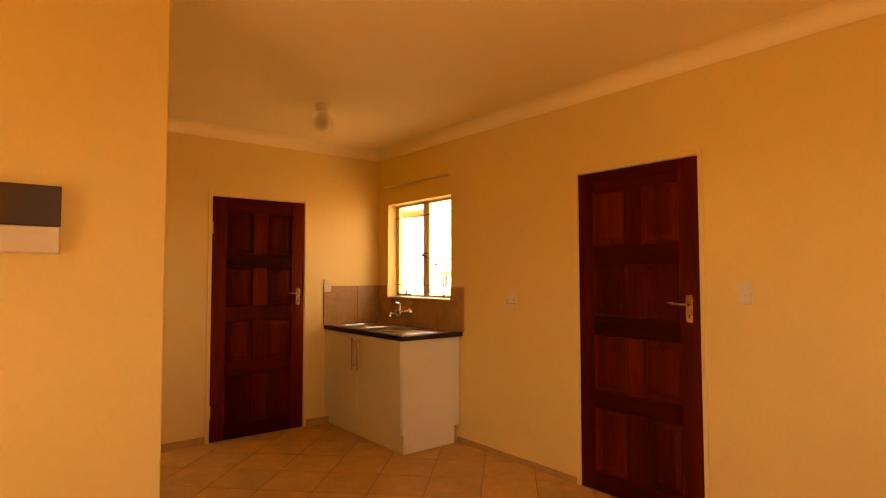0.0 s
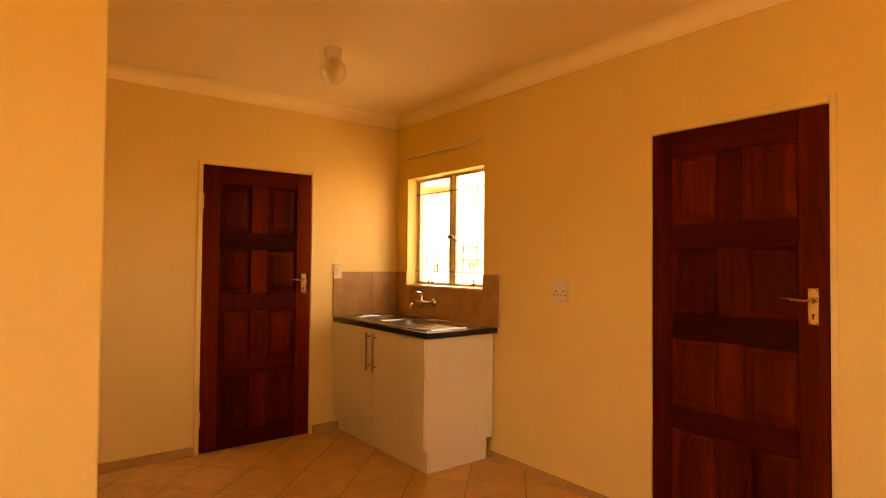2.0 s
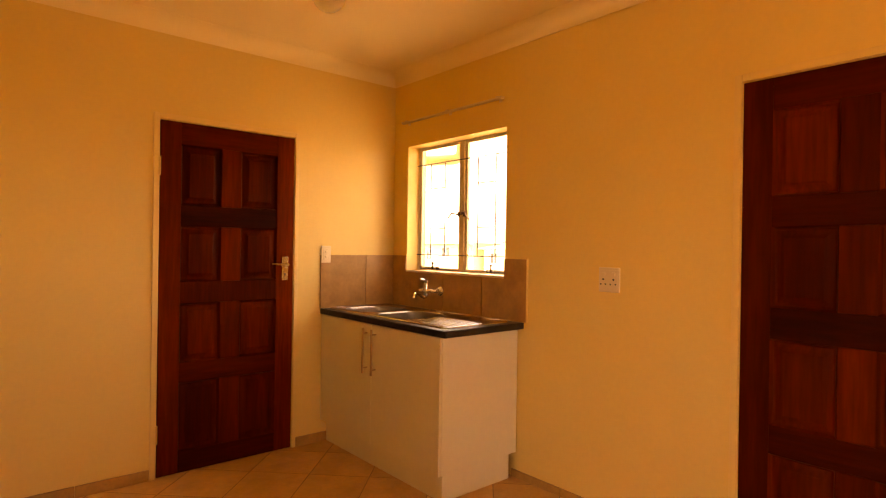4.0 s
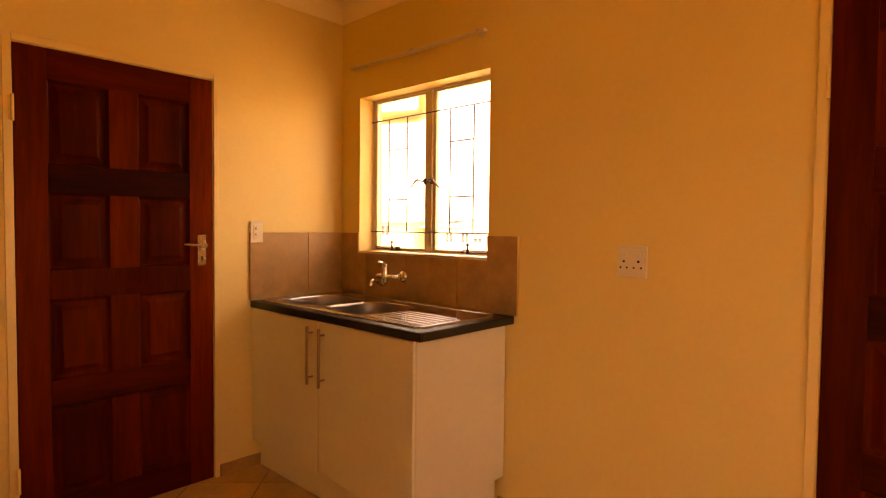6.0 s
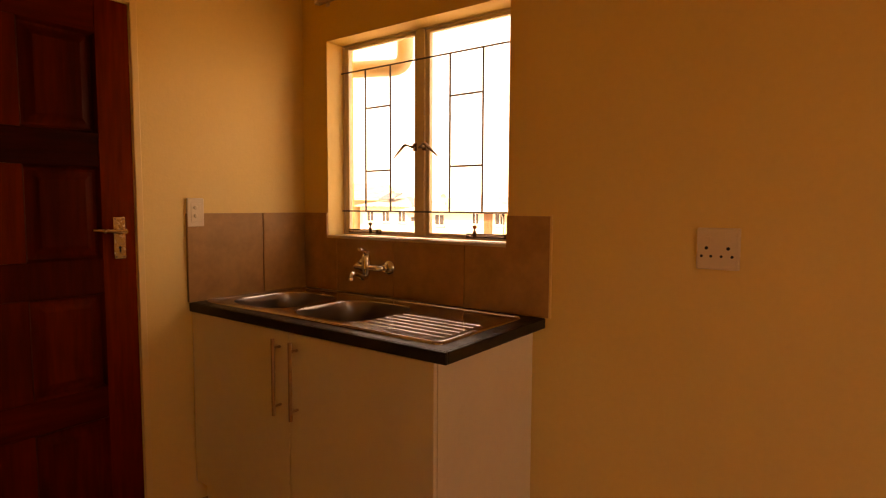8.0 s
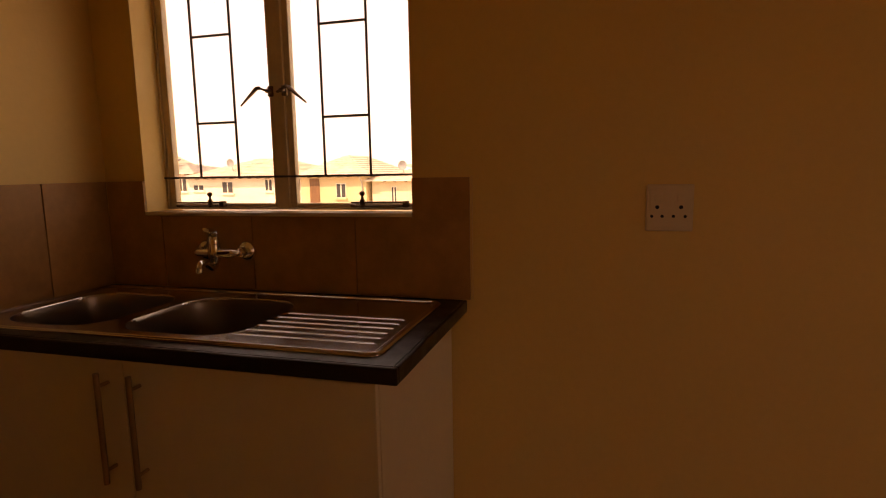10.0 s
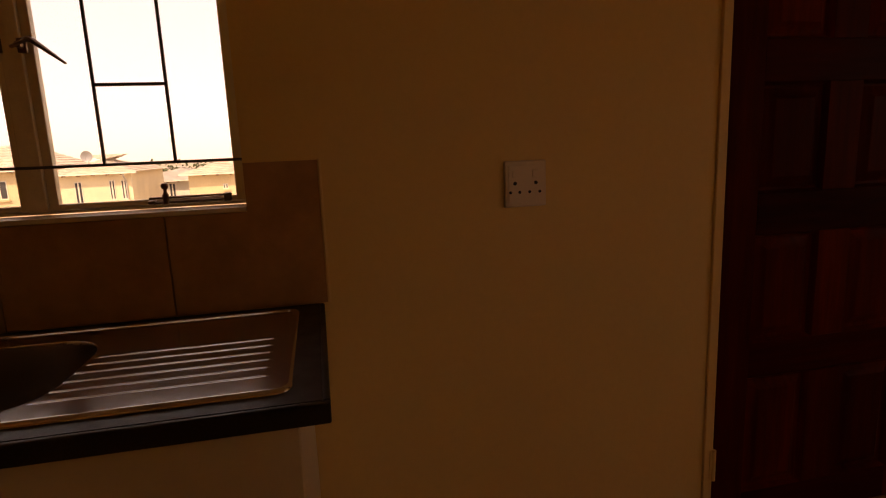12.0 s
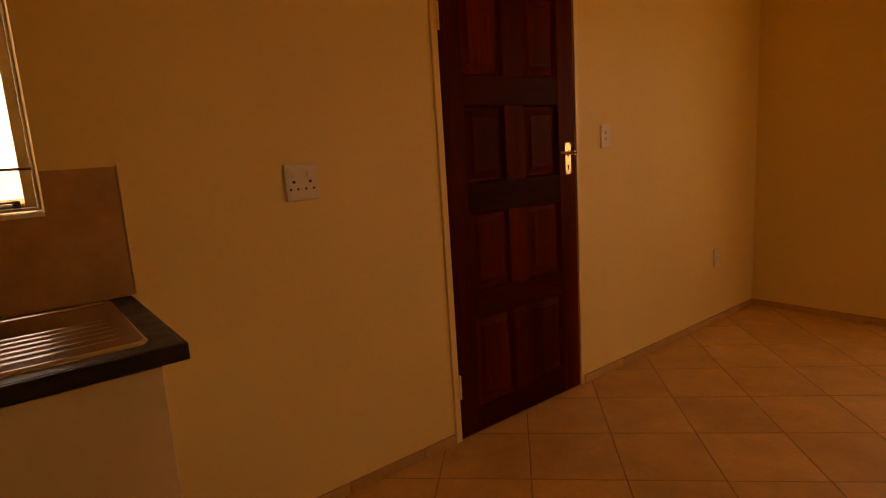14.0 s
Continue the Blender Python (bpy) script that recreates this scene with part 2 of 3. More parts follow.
# ---- structure ----
def walls():
    bm = bmesh.new()                                    # east wall with window and door openings
    x0, x1 = XE, XE + WT
    box(bm, x0, x1, YS - WT, D2Y - DW, 0, ZC)
    box(bm, x0, x1, D2Y - DW, D2Y, DH, ZC)
    box(bm, x0, x1, D2Y, WY0, 0, ZC)
    box(bm, x0, x1, WY0, WY1, 0, WZ0)
    box(bm, x0, x1, WY0, WY1, WZ1, ZC)
    box(bm, x0, x1, WY1, YN + WT, 0, ZC)
    bmesh.ops.remove_doubles(bm, verts=bm.verts, dist=1e-5)
    solid("wall_east", bm, PAINT, "cream painted plaster wall with window and door", "wall", kind="structure")
    bm = bmesh.new()
    box(bm, XK - WT, D1X, YN, YN + WT, 0, ZC)
    box(bm, D1X, D1X + DW, YN, YN + WT, DH, ZC)
    box(bm, D1X + DW, XE, YN, YN + WT, 0, ZC)
    solid("wall_north", bm, PAINT, "cream painted plaster wall behind the sink corner", "wall", kind="structure")
    bm = boxed(XW, XK, YP, YP + 0.12, 0, ZC, 0.006, 2)
    solid("wall_partition", bm, PAINT, "cream painted partition carrying the distribution board", "wall", kind="structure")
    solid("wall_kitchen_west", boxed(XK - 0.12, XK - 0.002, YP + 0.12, YN, 0, ZC), PAINT, "plain unseen cream painted wall that closes the place", "wall", kind="structure")
    bm = bmesh.new()
    x0, x1, z0, z1 = 0.95, 1.80, 0.90, 2.08
    box(bm, XW - WT, x0, YS - WT, YS, 0, ZC)
    box(bm, x0, x1, YS - WT, YS, z1, ZC)
    box(bm, x0, x1, YS - WT, YS, 0, z0)
    box(bm, x1, XE, YS - WT, YS, 0, ZC)
    solid("wall_south", bm, PAINT, "cream painted plaster wall with an unseen, assumed window opening", "wall", kind="structure")
    # west wall, its opening added and sized to light floor and ceiling
    bm = bmesh.new()
    y0, y1 = 1.3, 1.92
    box(bm, XW - WT, XW, YS, y0, 0, ZC)
    box(bm, XW - WT, XW, y0, y1, z1, ZC)
    box(bm, XW - WT, XW, y1, YP + 0.12, 0, ZC)
    solid("wall_west", bm, PAINT, "cream painted plaster wall with an unseen doorway added for its light", "wall", kind="structure")
    # overhang out of view, added only to block the sun from the west doorway
    solid("eaves", boxed(XW - WT - 1.7, XW - WT - 0.001, YS - WT - 1.2, YN + WT, ZC, ZC + 0.10), CEIL, "flat pale unseen overhang added to keep the sun out of the doorway", "eaves", kind="structure")
    # unseen plain walls added behind the doorways to stop daylight leaking under the doors
    solid("wall_passage_north", boxed(D1X - 0.1, D1X + DW + 0.1, YN + WT, YN + WT + 0.1, -0.2, ZC), PAINT, "plain unseen cream painted wall that closes the place", "wall", kind="structure")
    solid("wall_passage_east", boxed(XE + WT, XE + WT + 0.1, D2Y - DW - 0.1, D2Y + 0.1, -0.2, ZC), PAINT, "plain unseen cream painted wall that closes the place", "wall", kind="structure")
    # ceiling
    solid("ceiling", boxed(XW - WT, XE + WT, YS - WT, YN + WT, ZC, ZC + 0.12), CEIL, "flat cream painted ceiling", "ceiling", kind="structure")
    # floor screed under the tiles, doubling as grout
    solid("floor", boxed(XW - WT, XE + WT, YS - WT, YN + WT, -0.2, -0.0016), GROUT, "diagonal beige ceramic floor tiles with dark grout", "floor", kind="structure")


def cornice_run(a, b, inward):
    """A coved cornice between two points of the wall line; inward: unit vector into the room."""
    bm = bmesh.new()
    a, b, n = Vector(a), Vector(b), Vector(inward)
    prof = [(0, 0.090), (0.003, 0.0895)]
    for k in range(10):
        t = k / 9 * math.pi / 2
        prof.append((0.086 - 0.083 * math.cos(t), 0.086 - 0.083 * math.sin(t)))
    prof += [(0.090, 0.002), (0.090, 0)]
    d = (b - a).normalized()
    ring = []
    for end in (a, b):
        ring.append([bm.verts.new(Vector((end.x, end.y, ZC)) + Vector((n.x, n.y, 0)) * u - Vector((0, 0, w))) for u, w in prof])
    for i in range(len(prof) - 1):
        bm.faces.new((ring[0][i], ring[0][i + 1], ring[1][i + 1], ring[1][i]))
    for r in ring:
        bm.faces.new(r + [bm.verts.new(Vector((r[0].co.x, r[0].co.y, ZC)))])
    return solid("cornice", bm, CEIL, "coved cream ceiling cornice", "cornice", "cornices", "structure")


walls()
cornice_run((XE - 0.002, YS), (XE - 0.002, YN), (-1, 0))
cornice_run((XK, YN - 0.002), (XE, YN - 0.002), (0, -1))
cornice_run((XW, YS + 0.002), (XE, YS + 0.002), (0, 1))
cornice_run((XW, YP - 0.002), (XK, YP - 0.002), (0, -1))
cornice_run((XK + 0.001, YP), (XK + 0.001, YN), (1, 0))


# ---- doors ----
def door(name, m, label, dark):
    """A panelled door in its steel frame; local x from the hinge side, y into the wall; dark: the rail stained darkest."""
    d = thing(name, m, label, "door", "panelled doors", "structure")
    fr = bmesh.new()
    f, p = 0.034, 0.010
    box(fr, -f, -0.003, -p, WT * 0.6, 0, DH + f, 0.003)
    box(fr, DW + 0.003, DW + f * 0.85, -p, WT * 0.6, 0, DH + f, 0.003)
    box(fr, -0.003, DW + 0.003, -p, WT * 0.6, DH + 0.003, DH + f, 0.003)
    part("door_frame", fr, FRAME, d, "cream painted pressed-steel door frame")
    y0, y1 = -0.004, 0.042
    xs = [0.0, 0.115, 0.345, 0.465, 0.698, DW]
    rows = [(0.125, 0.525), (0.640, 0.985), (1.110, 1.435), (1.555, 1.905)]
    leaf = part("leaf", boxed(0.004, DW - 0.004, y0 + 0.0245, y1, 0.008, DH - 0.004), WOOD, d, "dark mahogany-stained eight-panel leaf")
    e = 0.0015
    for a, b in ((xs[0] + 0.002, xs[1]), (xs[4], xs[5] - 0.002)):
        part("stile", boxed(a, b, y0, y0 + 0.025, 0.006, DH - 0.003, e), WOOD, leaf)
    zs = [0.006, rows[0][0], rows[0][1], rows[1][0], rows[1][1], rows[2][0], rows[2][1], rows[3][0], rows[3][1], DH - 0.003]
    for k in range(0, 10, 2):
        part("rail", boxed(xs[1] + 0.0005, xs[4] - 0.0005, y0 + 0.0006, y0 + 0.025, zs[k], zs[k + 1], e), WOOD_LOCK if k == dark else WOOD if k == 4 else WOOD_H, leaf)
    for z0, z1 in rows:
        part("muntin", boxed(xs[2], xs[3], y0 + 0.0003, y0 + 0.025, z0 + 0.0005, z1 - 0.0005, e), WOOD, leaf)
        for a, b in ((xs[1], xs[2]), (xs[3], xs[4])):
            part("panel", raised_panel(a, b, y0, z0, z1), WOOD, leaf)
    for z in (0.20, 1.72):
        hb = bmesh.new()
        box(hb, -0.016, 0.001, -0.013, 0.0, z, z + 0.10, 0.0015)
        lathe(hb, [(0.006, z - 0.003), (0.0065, z), (0.0065, z + 0.1), (0.006, z + 0.103)], 12, "z", (-0.003, -0.014, 0))
        part("hinge", hb, FRAME, d, "painted steel butt hinge")
    hx = DW - 0.060
    handle = part("door_handle", boxed(hx - 0.021, hx + 0.021, y0 - 0.006, y0, 1.105, 1.258, 0.0025), BRASS, d, "brass lever handle on a long keyhole plate")
    lv = bmesh.new()
    lathe(lv, [(0.014, -0.004), (0.015, 0.0), (0.011, 0.004), (0.0085, 0.008), (0.0085, 0.04), (0.010, 0.046)], 18, "y", (hx, y0 - 0.005, 1.207))
    for v in lv.verts:
        v.co.y = 2 * (y0 - 0.005) - v.co.y
    tube(lv, rounded([(hx + 0.004, y0 - 0.046, 1.207), (hx - 0.035, y0 - 0.05, 1.207), (hx - 0.105, y0 - 0.044, 1.213)], 0.02), [0.0095] * 7 + [0.006], 12, 0.8)
    part("lever", lv, BRASS, handle)
    kh = bmesh.new()
    lathe(kh, [(0.0048, 0.0), (0.0048, 0.002)], 14, "y", (hx, y0 - 0.0078, 1.146))
    box(kh, hx - 0.0024, hx + 0.0024, y0 - 0.0078, y0 - 0.0058, 1.128, 1.146)
    part("keyhole", kh, DARK, handle)
    for sx, sz in ((-0.014, 1.112), (0.014, 1.112), (-0.014, 1.251), (0.014, 1.251)):
        part("screw", lathe(bmesh.new(), [(0.0032, -0.0012), (0.0032, 0.001)], 10, "y", (hx + sx, y0 - 0.006, sz)), BRONZE, handle)
    return d


def raised_panel(x0, x1, y0, z0, z1):
    """A fielded panel: a moulded edge falling to a groove, then a bevel up to the flat field."""
    bm = bmesh.new()
    steps = [(0.0, 0.0005), (0.004, 0.0060), (0.009, 0.0190), (0.017, 0.0215), (0.022, 0.0195), (0.046, 0.0045), (0.050, 0.0030)]
    loops = []
    for inset, depth in steps:
        loops.append([bm.verts.new((x, y0 + depth, z)) for x, z in ((x0 + inset, z0 + inset), (x1 - inset, z0 + inset), (x1 - inset, z1 - inset), (x0 + inset, z1 - inset))])
    for a, b in zip(loops, loops[1:]):
        for k in range(4):
            bm.faces.new((a[k], a[(k + 1) % 4], b[(k + 1) % 4], b[k]))
    bm.faces.new(loops[-1])
    back = [bm.verts.new((v.co.x, y0 + 0.0245, v.co.z)) for v in loops[0]]
    for k in range(4):
        bm.faces.new((loops[0][k], back[k], back[(k + 1) % 4], loops[0][(k + 1) % 4]))
    return bm


door("door_1", NORTH(D1X), "closed dark mahogany-stained eight-panel door beside the sink", 6)
door("door_2", EAST(D2Y), "closed dark mahogany-stained eight-panel door with brass lever handle", 4)


# ---- kitchen window ----
def window():
    m = EAST(WY1)                         # local x = WY1 - world y
    w = WY1 - WY0
    win = thing("window_1", m, "cream painted steel casement window with burglar bars", "window", kind="structure")
    d = 0.098                             # depth of the frame behind the wall face
    z0, z1 = WZ0 + 0.0115, WZ1
    t = 0.008
    bm = bmesh.new()
    box(bm, 0.001, t, d, d + 0.035, z0, z1 - 0.001, 0.002)
    box(bm, w - t, w - 0.001, d, d + 0.035, z0, z1 - 0.001, 0.002)
    box(bm, t, w - t, d, d + 0.035, z0, z0 + t, 0.002)
    box(bm, t, w - t, d, d + 0.035, z1 - t, z1 - 0.001, 0.002)
    mx = WY1 - 4.352
    box(bm, mx - 0.022, mx + 0.022, d - 0.004, d + 0.035, z0 + t, z1 - t, 0.002)
    part("window_frame", bm, STEEL_PAINT, win)
    for a, b in ((t + 0.001, mx - 0.0225), (mx + 0.0225, w - t - 0.001)):
        s, q0, q1 = 0.013, z0 + t + 0.001, z1 - t - 0.001
        cb = bmesh.new()
        y0, y1 = d + 0.006, d + 0.030
        sl, sr = (0.026, 0.017) if a < mx / 2 else (0.022, 0.026)      # the hinge stiles are broader
        box(cb, a, a + sl, y0, y1, q0, q1, 0.002)
        box(cb, b - sr, b, y0, y1, q0, q1, 0.002)
        box(cb, a + sl, b - sr, y0, y1, q0, q0 + s, 0.002)
        box(cb, a + sl, b - sr, y0, y1, q1 - s, q1, 0.002)
        sash = part("casement", cb, STEEL_PAINT, win)
        pane = part("pane", boxed(a + sl - 0.004, b - sr + 0.004, d + 0.017, d + 0.021, q0 + s - 0.004, q1 - s + 0.004), GLASS, sash, "clear window glass")
        pane.visible_shadow = False
    # burglar bars
    r, yb = 0.0043, d - 0.012
    for z in (1.279, 1.928):
        part("burglar_bar", tube(bmesh.new(), [(0.008, yb, z), (w - 0.008, yb, z)], 0.0037, 8), IRON, win, "thin dark steel burglar bar")
    for x in (WY1 - 4.668, WY1 - 4.515, WY1 - 4.187, WY1 - 4.026):
        part("burglar_bar", tube(bmesh.new(), [(x, yb, 1.279), (x, yb, 1.928)], r, 8), IRON, win)
    for xa, xb, zz in ((WY1 - 4.668, WY1 - 4.515, (1.464, 1.751)), (WY1 - 4.187, WY1 - 4.026, (1.468, 1.756))):
        for z in zz:
            rung = tube(bmesh.new(), [(xa, yb, z), (xb, yb, z)], r, 8)
            part("burglar_bar", rung, IRON, win)
    # cockspur handles on both sides of the mullion
    for s in (-1, 1):
        hb = bmesh.new()
        cx = mx + s * 0.026
        k = 0.0 if s < 0 else 0.012
        box(hb, cx - 0.010, cx + 0.010, d - 0.010, d + 0.004, 1.542, 1.576, 0.003)
        tube(hb, [(cx, d - 0.004, 1.558), (cx, d - 0.030, 1.558)], 0.007, 10)
        tube(hb, rounded([(cx - s * 0.014, d - 0.026, 1.553), (cx + s * 0.010, d - 0.034, 1.562), (cx + s * (0.022 + k), d - 0.048, 1.567), (cx + s * (0.088 + k), d - 0.046, 1.512)], 0.010),
             [0.0065] * 7 + [0.0105] * 6 + [0.0045], 10, 0.6)
        part("cockspur_handle", hb, BRONZE, win, "dark bronze casement fastener")
    # peg stays
    for xa, px in ((0.055, 0.195), (0.735, 0.774)):
        sb = bmesh.new()
        zb = z0 + 0.026
        tube(sb, [(xa, d - 0.016, zb), (xa + 0.185, d - 0.016, zb + 0.001)], 0.0042, 8, 0.7)
        tube(sb, [(xa + 0.01, d - 0.014, zb - 0.012), (xa + 0.18, d - 0.014, zb - 0.011)], 0.0026, 8)
        lathe(sb, [(0.007, -0.016), (0.008, -0.008), (0.008, 0.008), (0.005, 0.012), (0.004, 0.016), (0.004, 0.020), (0.008, 0.024), (0.0095, 0.029), (0.008, 0.034), (0.003, 0.037)], 14, "z", (px, d - 0.016, zb))
        box(sb, xa - 0.004, xa + 0.014, d - 0.018, d + 0.004, zb - 0.016, zb - 0.006, 0.003)
        box(sb, xa + 0.176, xa + 0.194, d - 0.018, d + 0.004, zb - 0.016, zb + 0.005, 0.003)
        part("peg_stay", sb, BRONZE, win, "dark bronze peg window stay")
    sill = part("window_sill", boxed(0.001, w - 0.001, -0.008, d - 0.001, WZ0, WZ0 + 0.010, 0.001), SILL, win, "brown tiled sill with a pale edge")
    part("edge_trim", boxed(0.001, w - 0.001, -0.012, -0.0085, WZ0, WZ0 + 0.011, 0.001), STEEL_PAINT, sill)
    return win


window()
# curtain track above the window
rail = thing("curtain_rail", EAST(4.862, 2.230), "thin white double curtain track above the window", "curtain rail")
part("track", boxed(0, 0.985, -0.022, -0.012, -0.004, 0.009, 0.002), ALU_RAIL, rail)
part("track", boxed(0.004, 0.981, -0.038, -0.029, -0.003, 0.008, 0.002), ALU_RAIL, rail)
for x in (0.03, 0.48, 0.94):
    br = boxed(x, x + 0.024, -0.040, 0.0, 0.0095, 0.014, 0.001)
    box(br, x, x + 0.024, -0.004, 0.0, -0.016, 0.014, 0.001)
    part("bracket", br, ALU_RAIL, rail)
for x in (-0.006, 0.981):
    part("end_cap", boxed(x, x + 0.010, -0.041, -0.010, -0.006, 0.011, 0.002), WHITE_PL, rail)


# ---- sink unit ----
CY0, CX0, CT = 3.742, 2.420, 0.870     # end panel, front of the carcass, its top


def cabinet():
    c = thing("sink_cabinet", pose(CX0, CY0, 0), "white melamine two-door sink base cabinet in the corner", "cabinet")
    L, D = YN - CY0 - 0.002, XE - CX0 - 0.002
    part("end_panel", boxed(0.0, D - 0.006, 0.0, 0.016, 0.150, CT, 0.0012), BOARD, c, "plain white end panel")
    part("end_panel", boxed(0.0, D - 0.012, L - 0.016, L, 0.148, CT, 0.0012), BOARD, c)
    part("bottom_panel", boxed(0.0, D - 0.012, 0.017, L - 0.017, 0.148, 0.164), BOARD, c)
    part("back_panel", boxed(D - 0.030, D - 0.026, 0.017, L - 0.017, 0.165, CT), BOARD, c)
    pl = part("plinth", boxed(0.028, 0.044, 0.020, L, 0.0, 0.145, 0.001), BOARD, c, "white recessed kickboard")
    part("return_board", boxed(0.0445, D - 0.045, 0.020, 0.036, 0.0, 0.145, 0.001), BOARD, pl)
    mid = 4.377 - CY0
    for a, b, hy in ((0.001, mid - 0.0018, 4.331 - CY0), (mid + 0.0018, L - 0.006, 4.423 - CY0)):
        dr = part("door", boxed(-0.0185, -0.002, a, b, 0.150, CT - 0.004, 0.0015), BOARD, c, "flat white cabinet door")
        h = bmesh.new()
        tube(h, [(-0.050, hy, 0.570), (-0.050, hy, 0.842)], 0.0068, 12)
        for z in (0.602, 0.810):
            tube(h, [(-0.0185, hy, z), (-0.048, hy, z)], 0.0045, 10)
        part("handle", h, NICKEL, dr, "long brushed-metal bar handle")
    return c


def worktop():
    """A slab with the cut-out for the bowls, and its rounded edge strips."""
    x0, x1, y0, y1, z0, z1 = 2.388, XE - 0.011, 3.691, YN - 0.011, CT + 0.0005, 0.907
    w = thing("worktop", pose(0, 0, 0), "black laminate worktop with rounded edges over the sink cabinet", "worktop")
    e = 0.012
    xs = (x0 + e, 2.480, 2.905, x1)
    ys = (y0 + e, 4.10, 4.94, y1)
    bm = bmesh.new()
    top = [[bm.verts.new((x, y, z1)) for y in ys] for x in xs]
    low = [[bm.verts.new((x, y, z0)) for y in ys] for x in xs]
    for i in range(3):
        for j in range(3):
            if (i, j) != (1, 1):
                for g_ in (top, low):
                    bm.faces.new((g_[i][j], g_[i + 1][j], g_[i + 1][j + 1], g_[i][j + 1]))
    ring = [(0, 0), (1, 0), (2, 0), (3, 0), (3, 1), (3, 2), (3, 3), (2, 3), (1, 3), (0, 3), (0, 2), (0, 1)]
    hole = [(1, 1), (2, 1), (2, 2), (1, 2)]
    for loop in (ring, hole):
        for k, (i, j) in enumerate(loop):
            p, q = loop[(k + 1) % len(loop)]
            bm.faces.new((top[i][j], top[p][q], low[p][q], low[i][j]))
    part("slab", bm, LAMINATE, w)
    front = bmesh.new()
    box(front, x0, x0 + e - 0.0004, y0, y1, z0, z1, 0.0035, 3)
    part("front_edge", front, LAMINATE, w, "rounded black front edge")
    part("end_edge", boxed(x0 + e, x1, y0, y0 + e - 0.0004, z0, z1, 0.0035, 3), LAMINATE, w, "rounded black end edge")


def sink():
    """A pressed sheet: raised rim, two rounded bowls and a ribbed drainer."""
    X0, X1, Y0, Y1, Z = 2.438, 2.934, 3.750, 4.962, 0.9115
    bowls = ((2.668, 4.726, 0.180, 0.168), (2.668, 4.325, 0.182, 0.178))

    def sd(x, y, cx, cy, hx, hy, r):
        qx, qy = abs(x - cx) - hx + r, abs(y - cy) - hy + r
        return math.hypot(max(qx, 0), max(qy, 0)) + min(max(qx, qy), 0) - r

    def step(a, b, v):
        u = min(1, max(0, (v - a) / (b - a)))
        return u * u * (3 - 2 * u)

    def height(x, y):
        e = -sd(x, y, (X0 + X1) / 2, (Y0 + Y1) / 2, (X1 - X0) / 2, (Y1 - Y0) / 2, 0.03)
        h = 0.0050 * step(0.0, 0.006, e) - 0.0045 * step(0.012, 0.022, e)
        for cx, cy, hx, hy in bowls:
            b = -sd(x, y, cx, cy, hx, hy, 0.105)
            u = min(1.0, max(0.0, (b + 0.003) / 0.015))
            h -= 0.158 * (u * u * (3 - 2 * u)) + 0.004 * step(0.03, 0.14, b)
        for k in range(6):               # thin rounded ribs of the drainer
            rx = 2.517 + k * 0.0405
            w = 1 - min(1, abs(x - rx) / 0.0030)
            if w > 0:
                h += 0.0017 * math.sin(w * math.pi / 2) * step(3.788, 3.800, y) * (1 - step(4.150 - 0.006 * k, 4.164 - 0.006 * k, y))
        return h

    nx, ny = 440, 420
    bm = bmesh.new()
    grid = []
    for j in range(ny + 1):
        y = Y0 + (Y1 - Y0) * j / ny
        row = []
        for i in range(nx + 1):
            x = X0 + (X1 - X0) * i / nx
            # pull the sheet's four corners in to a radius
            qx, qy = x, y
            for cx, sx in ((X0 + 0.03, -1), (X1 - 0.03, 1)):
                for cy, sy in ((Y0 + 0.03, -1), (Y1 - 0.03, 1)):
                    u, v = (x - cx) * sx, (y - cy) * sy
                    if u > 0 and v > 0:
                        f = max(u, v) / math.hypot(u, v)
                        qx, qy = cx + sx * u * f, cy + sy * v * f
            row.append(bm.verts.new((qx - X0, qy - Y0, Z + height(qx, qy))))
        grid.append(row)
    for j in range(ny):
        for i in range(nx):
            bm.faces.new((grid[j][i], grid[j][i + 1], grid[j + 1][i + 1], grid[j + 1][i]))
    rim = [e for e in bm.edges if len(e.link_faces) == 1]
    ext = bmesh.ops.extrude_edge_only(bm, edges=rim)
    for v in ext["geom"]:
        if isinstance(v, bmesh.types.BMVert):
            v.co.z = 0.9072
    s = thing("kitchen_sink", pose(X0, Y0, 0), "stainless steel double-bowl inset sink with ribbed drainer", "sink")
    me = bpy.data.meshes.new("basin")
    bm.normal_update()
    bm.to_mesh(me)
    bm.free()
    me.materials.append(STAINLESS)
    me.materials.append(SATIN_SHADED)                # bowl insides: satin finish, darkened for the shade in them
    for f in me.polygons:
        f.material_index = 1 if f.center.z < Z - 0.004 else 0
    me.polygons.foreach_set("use_smooth", [True] * len(me.polygons))
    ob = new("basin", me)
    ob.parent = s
    for cx, cy, hx, hy in bowls:
        w = bmesh.new()
        lathe(w, [(0.040, 0.0), (0.042, 0.003), (0.034, 0.004), (0.030, 0.001), (0.010, -0.001)], 24, "z", (cx - X0 + 0.03, cy - Y0, Z - 0.164))
        part("drain", w, CHROME, s, "round chrome waste outlet")


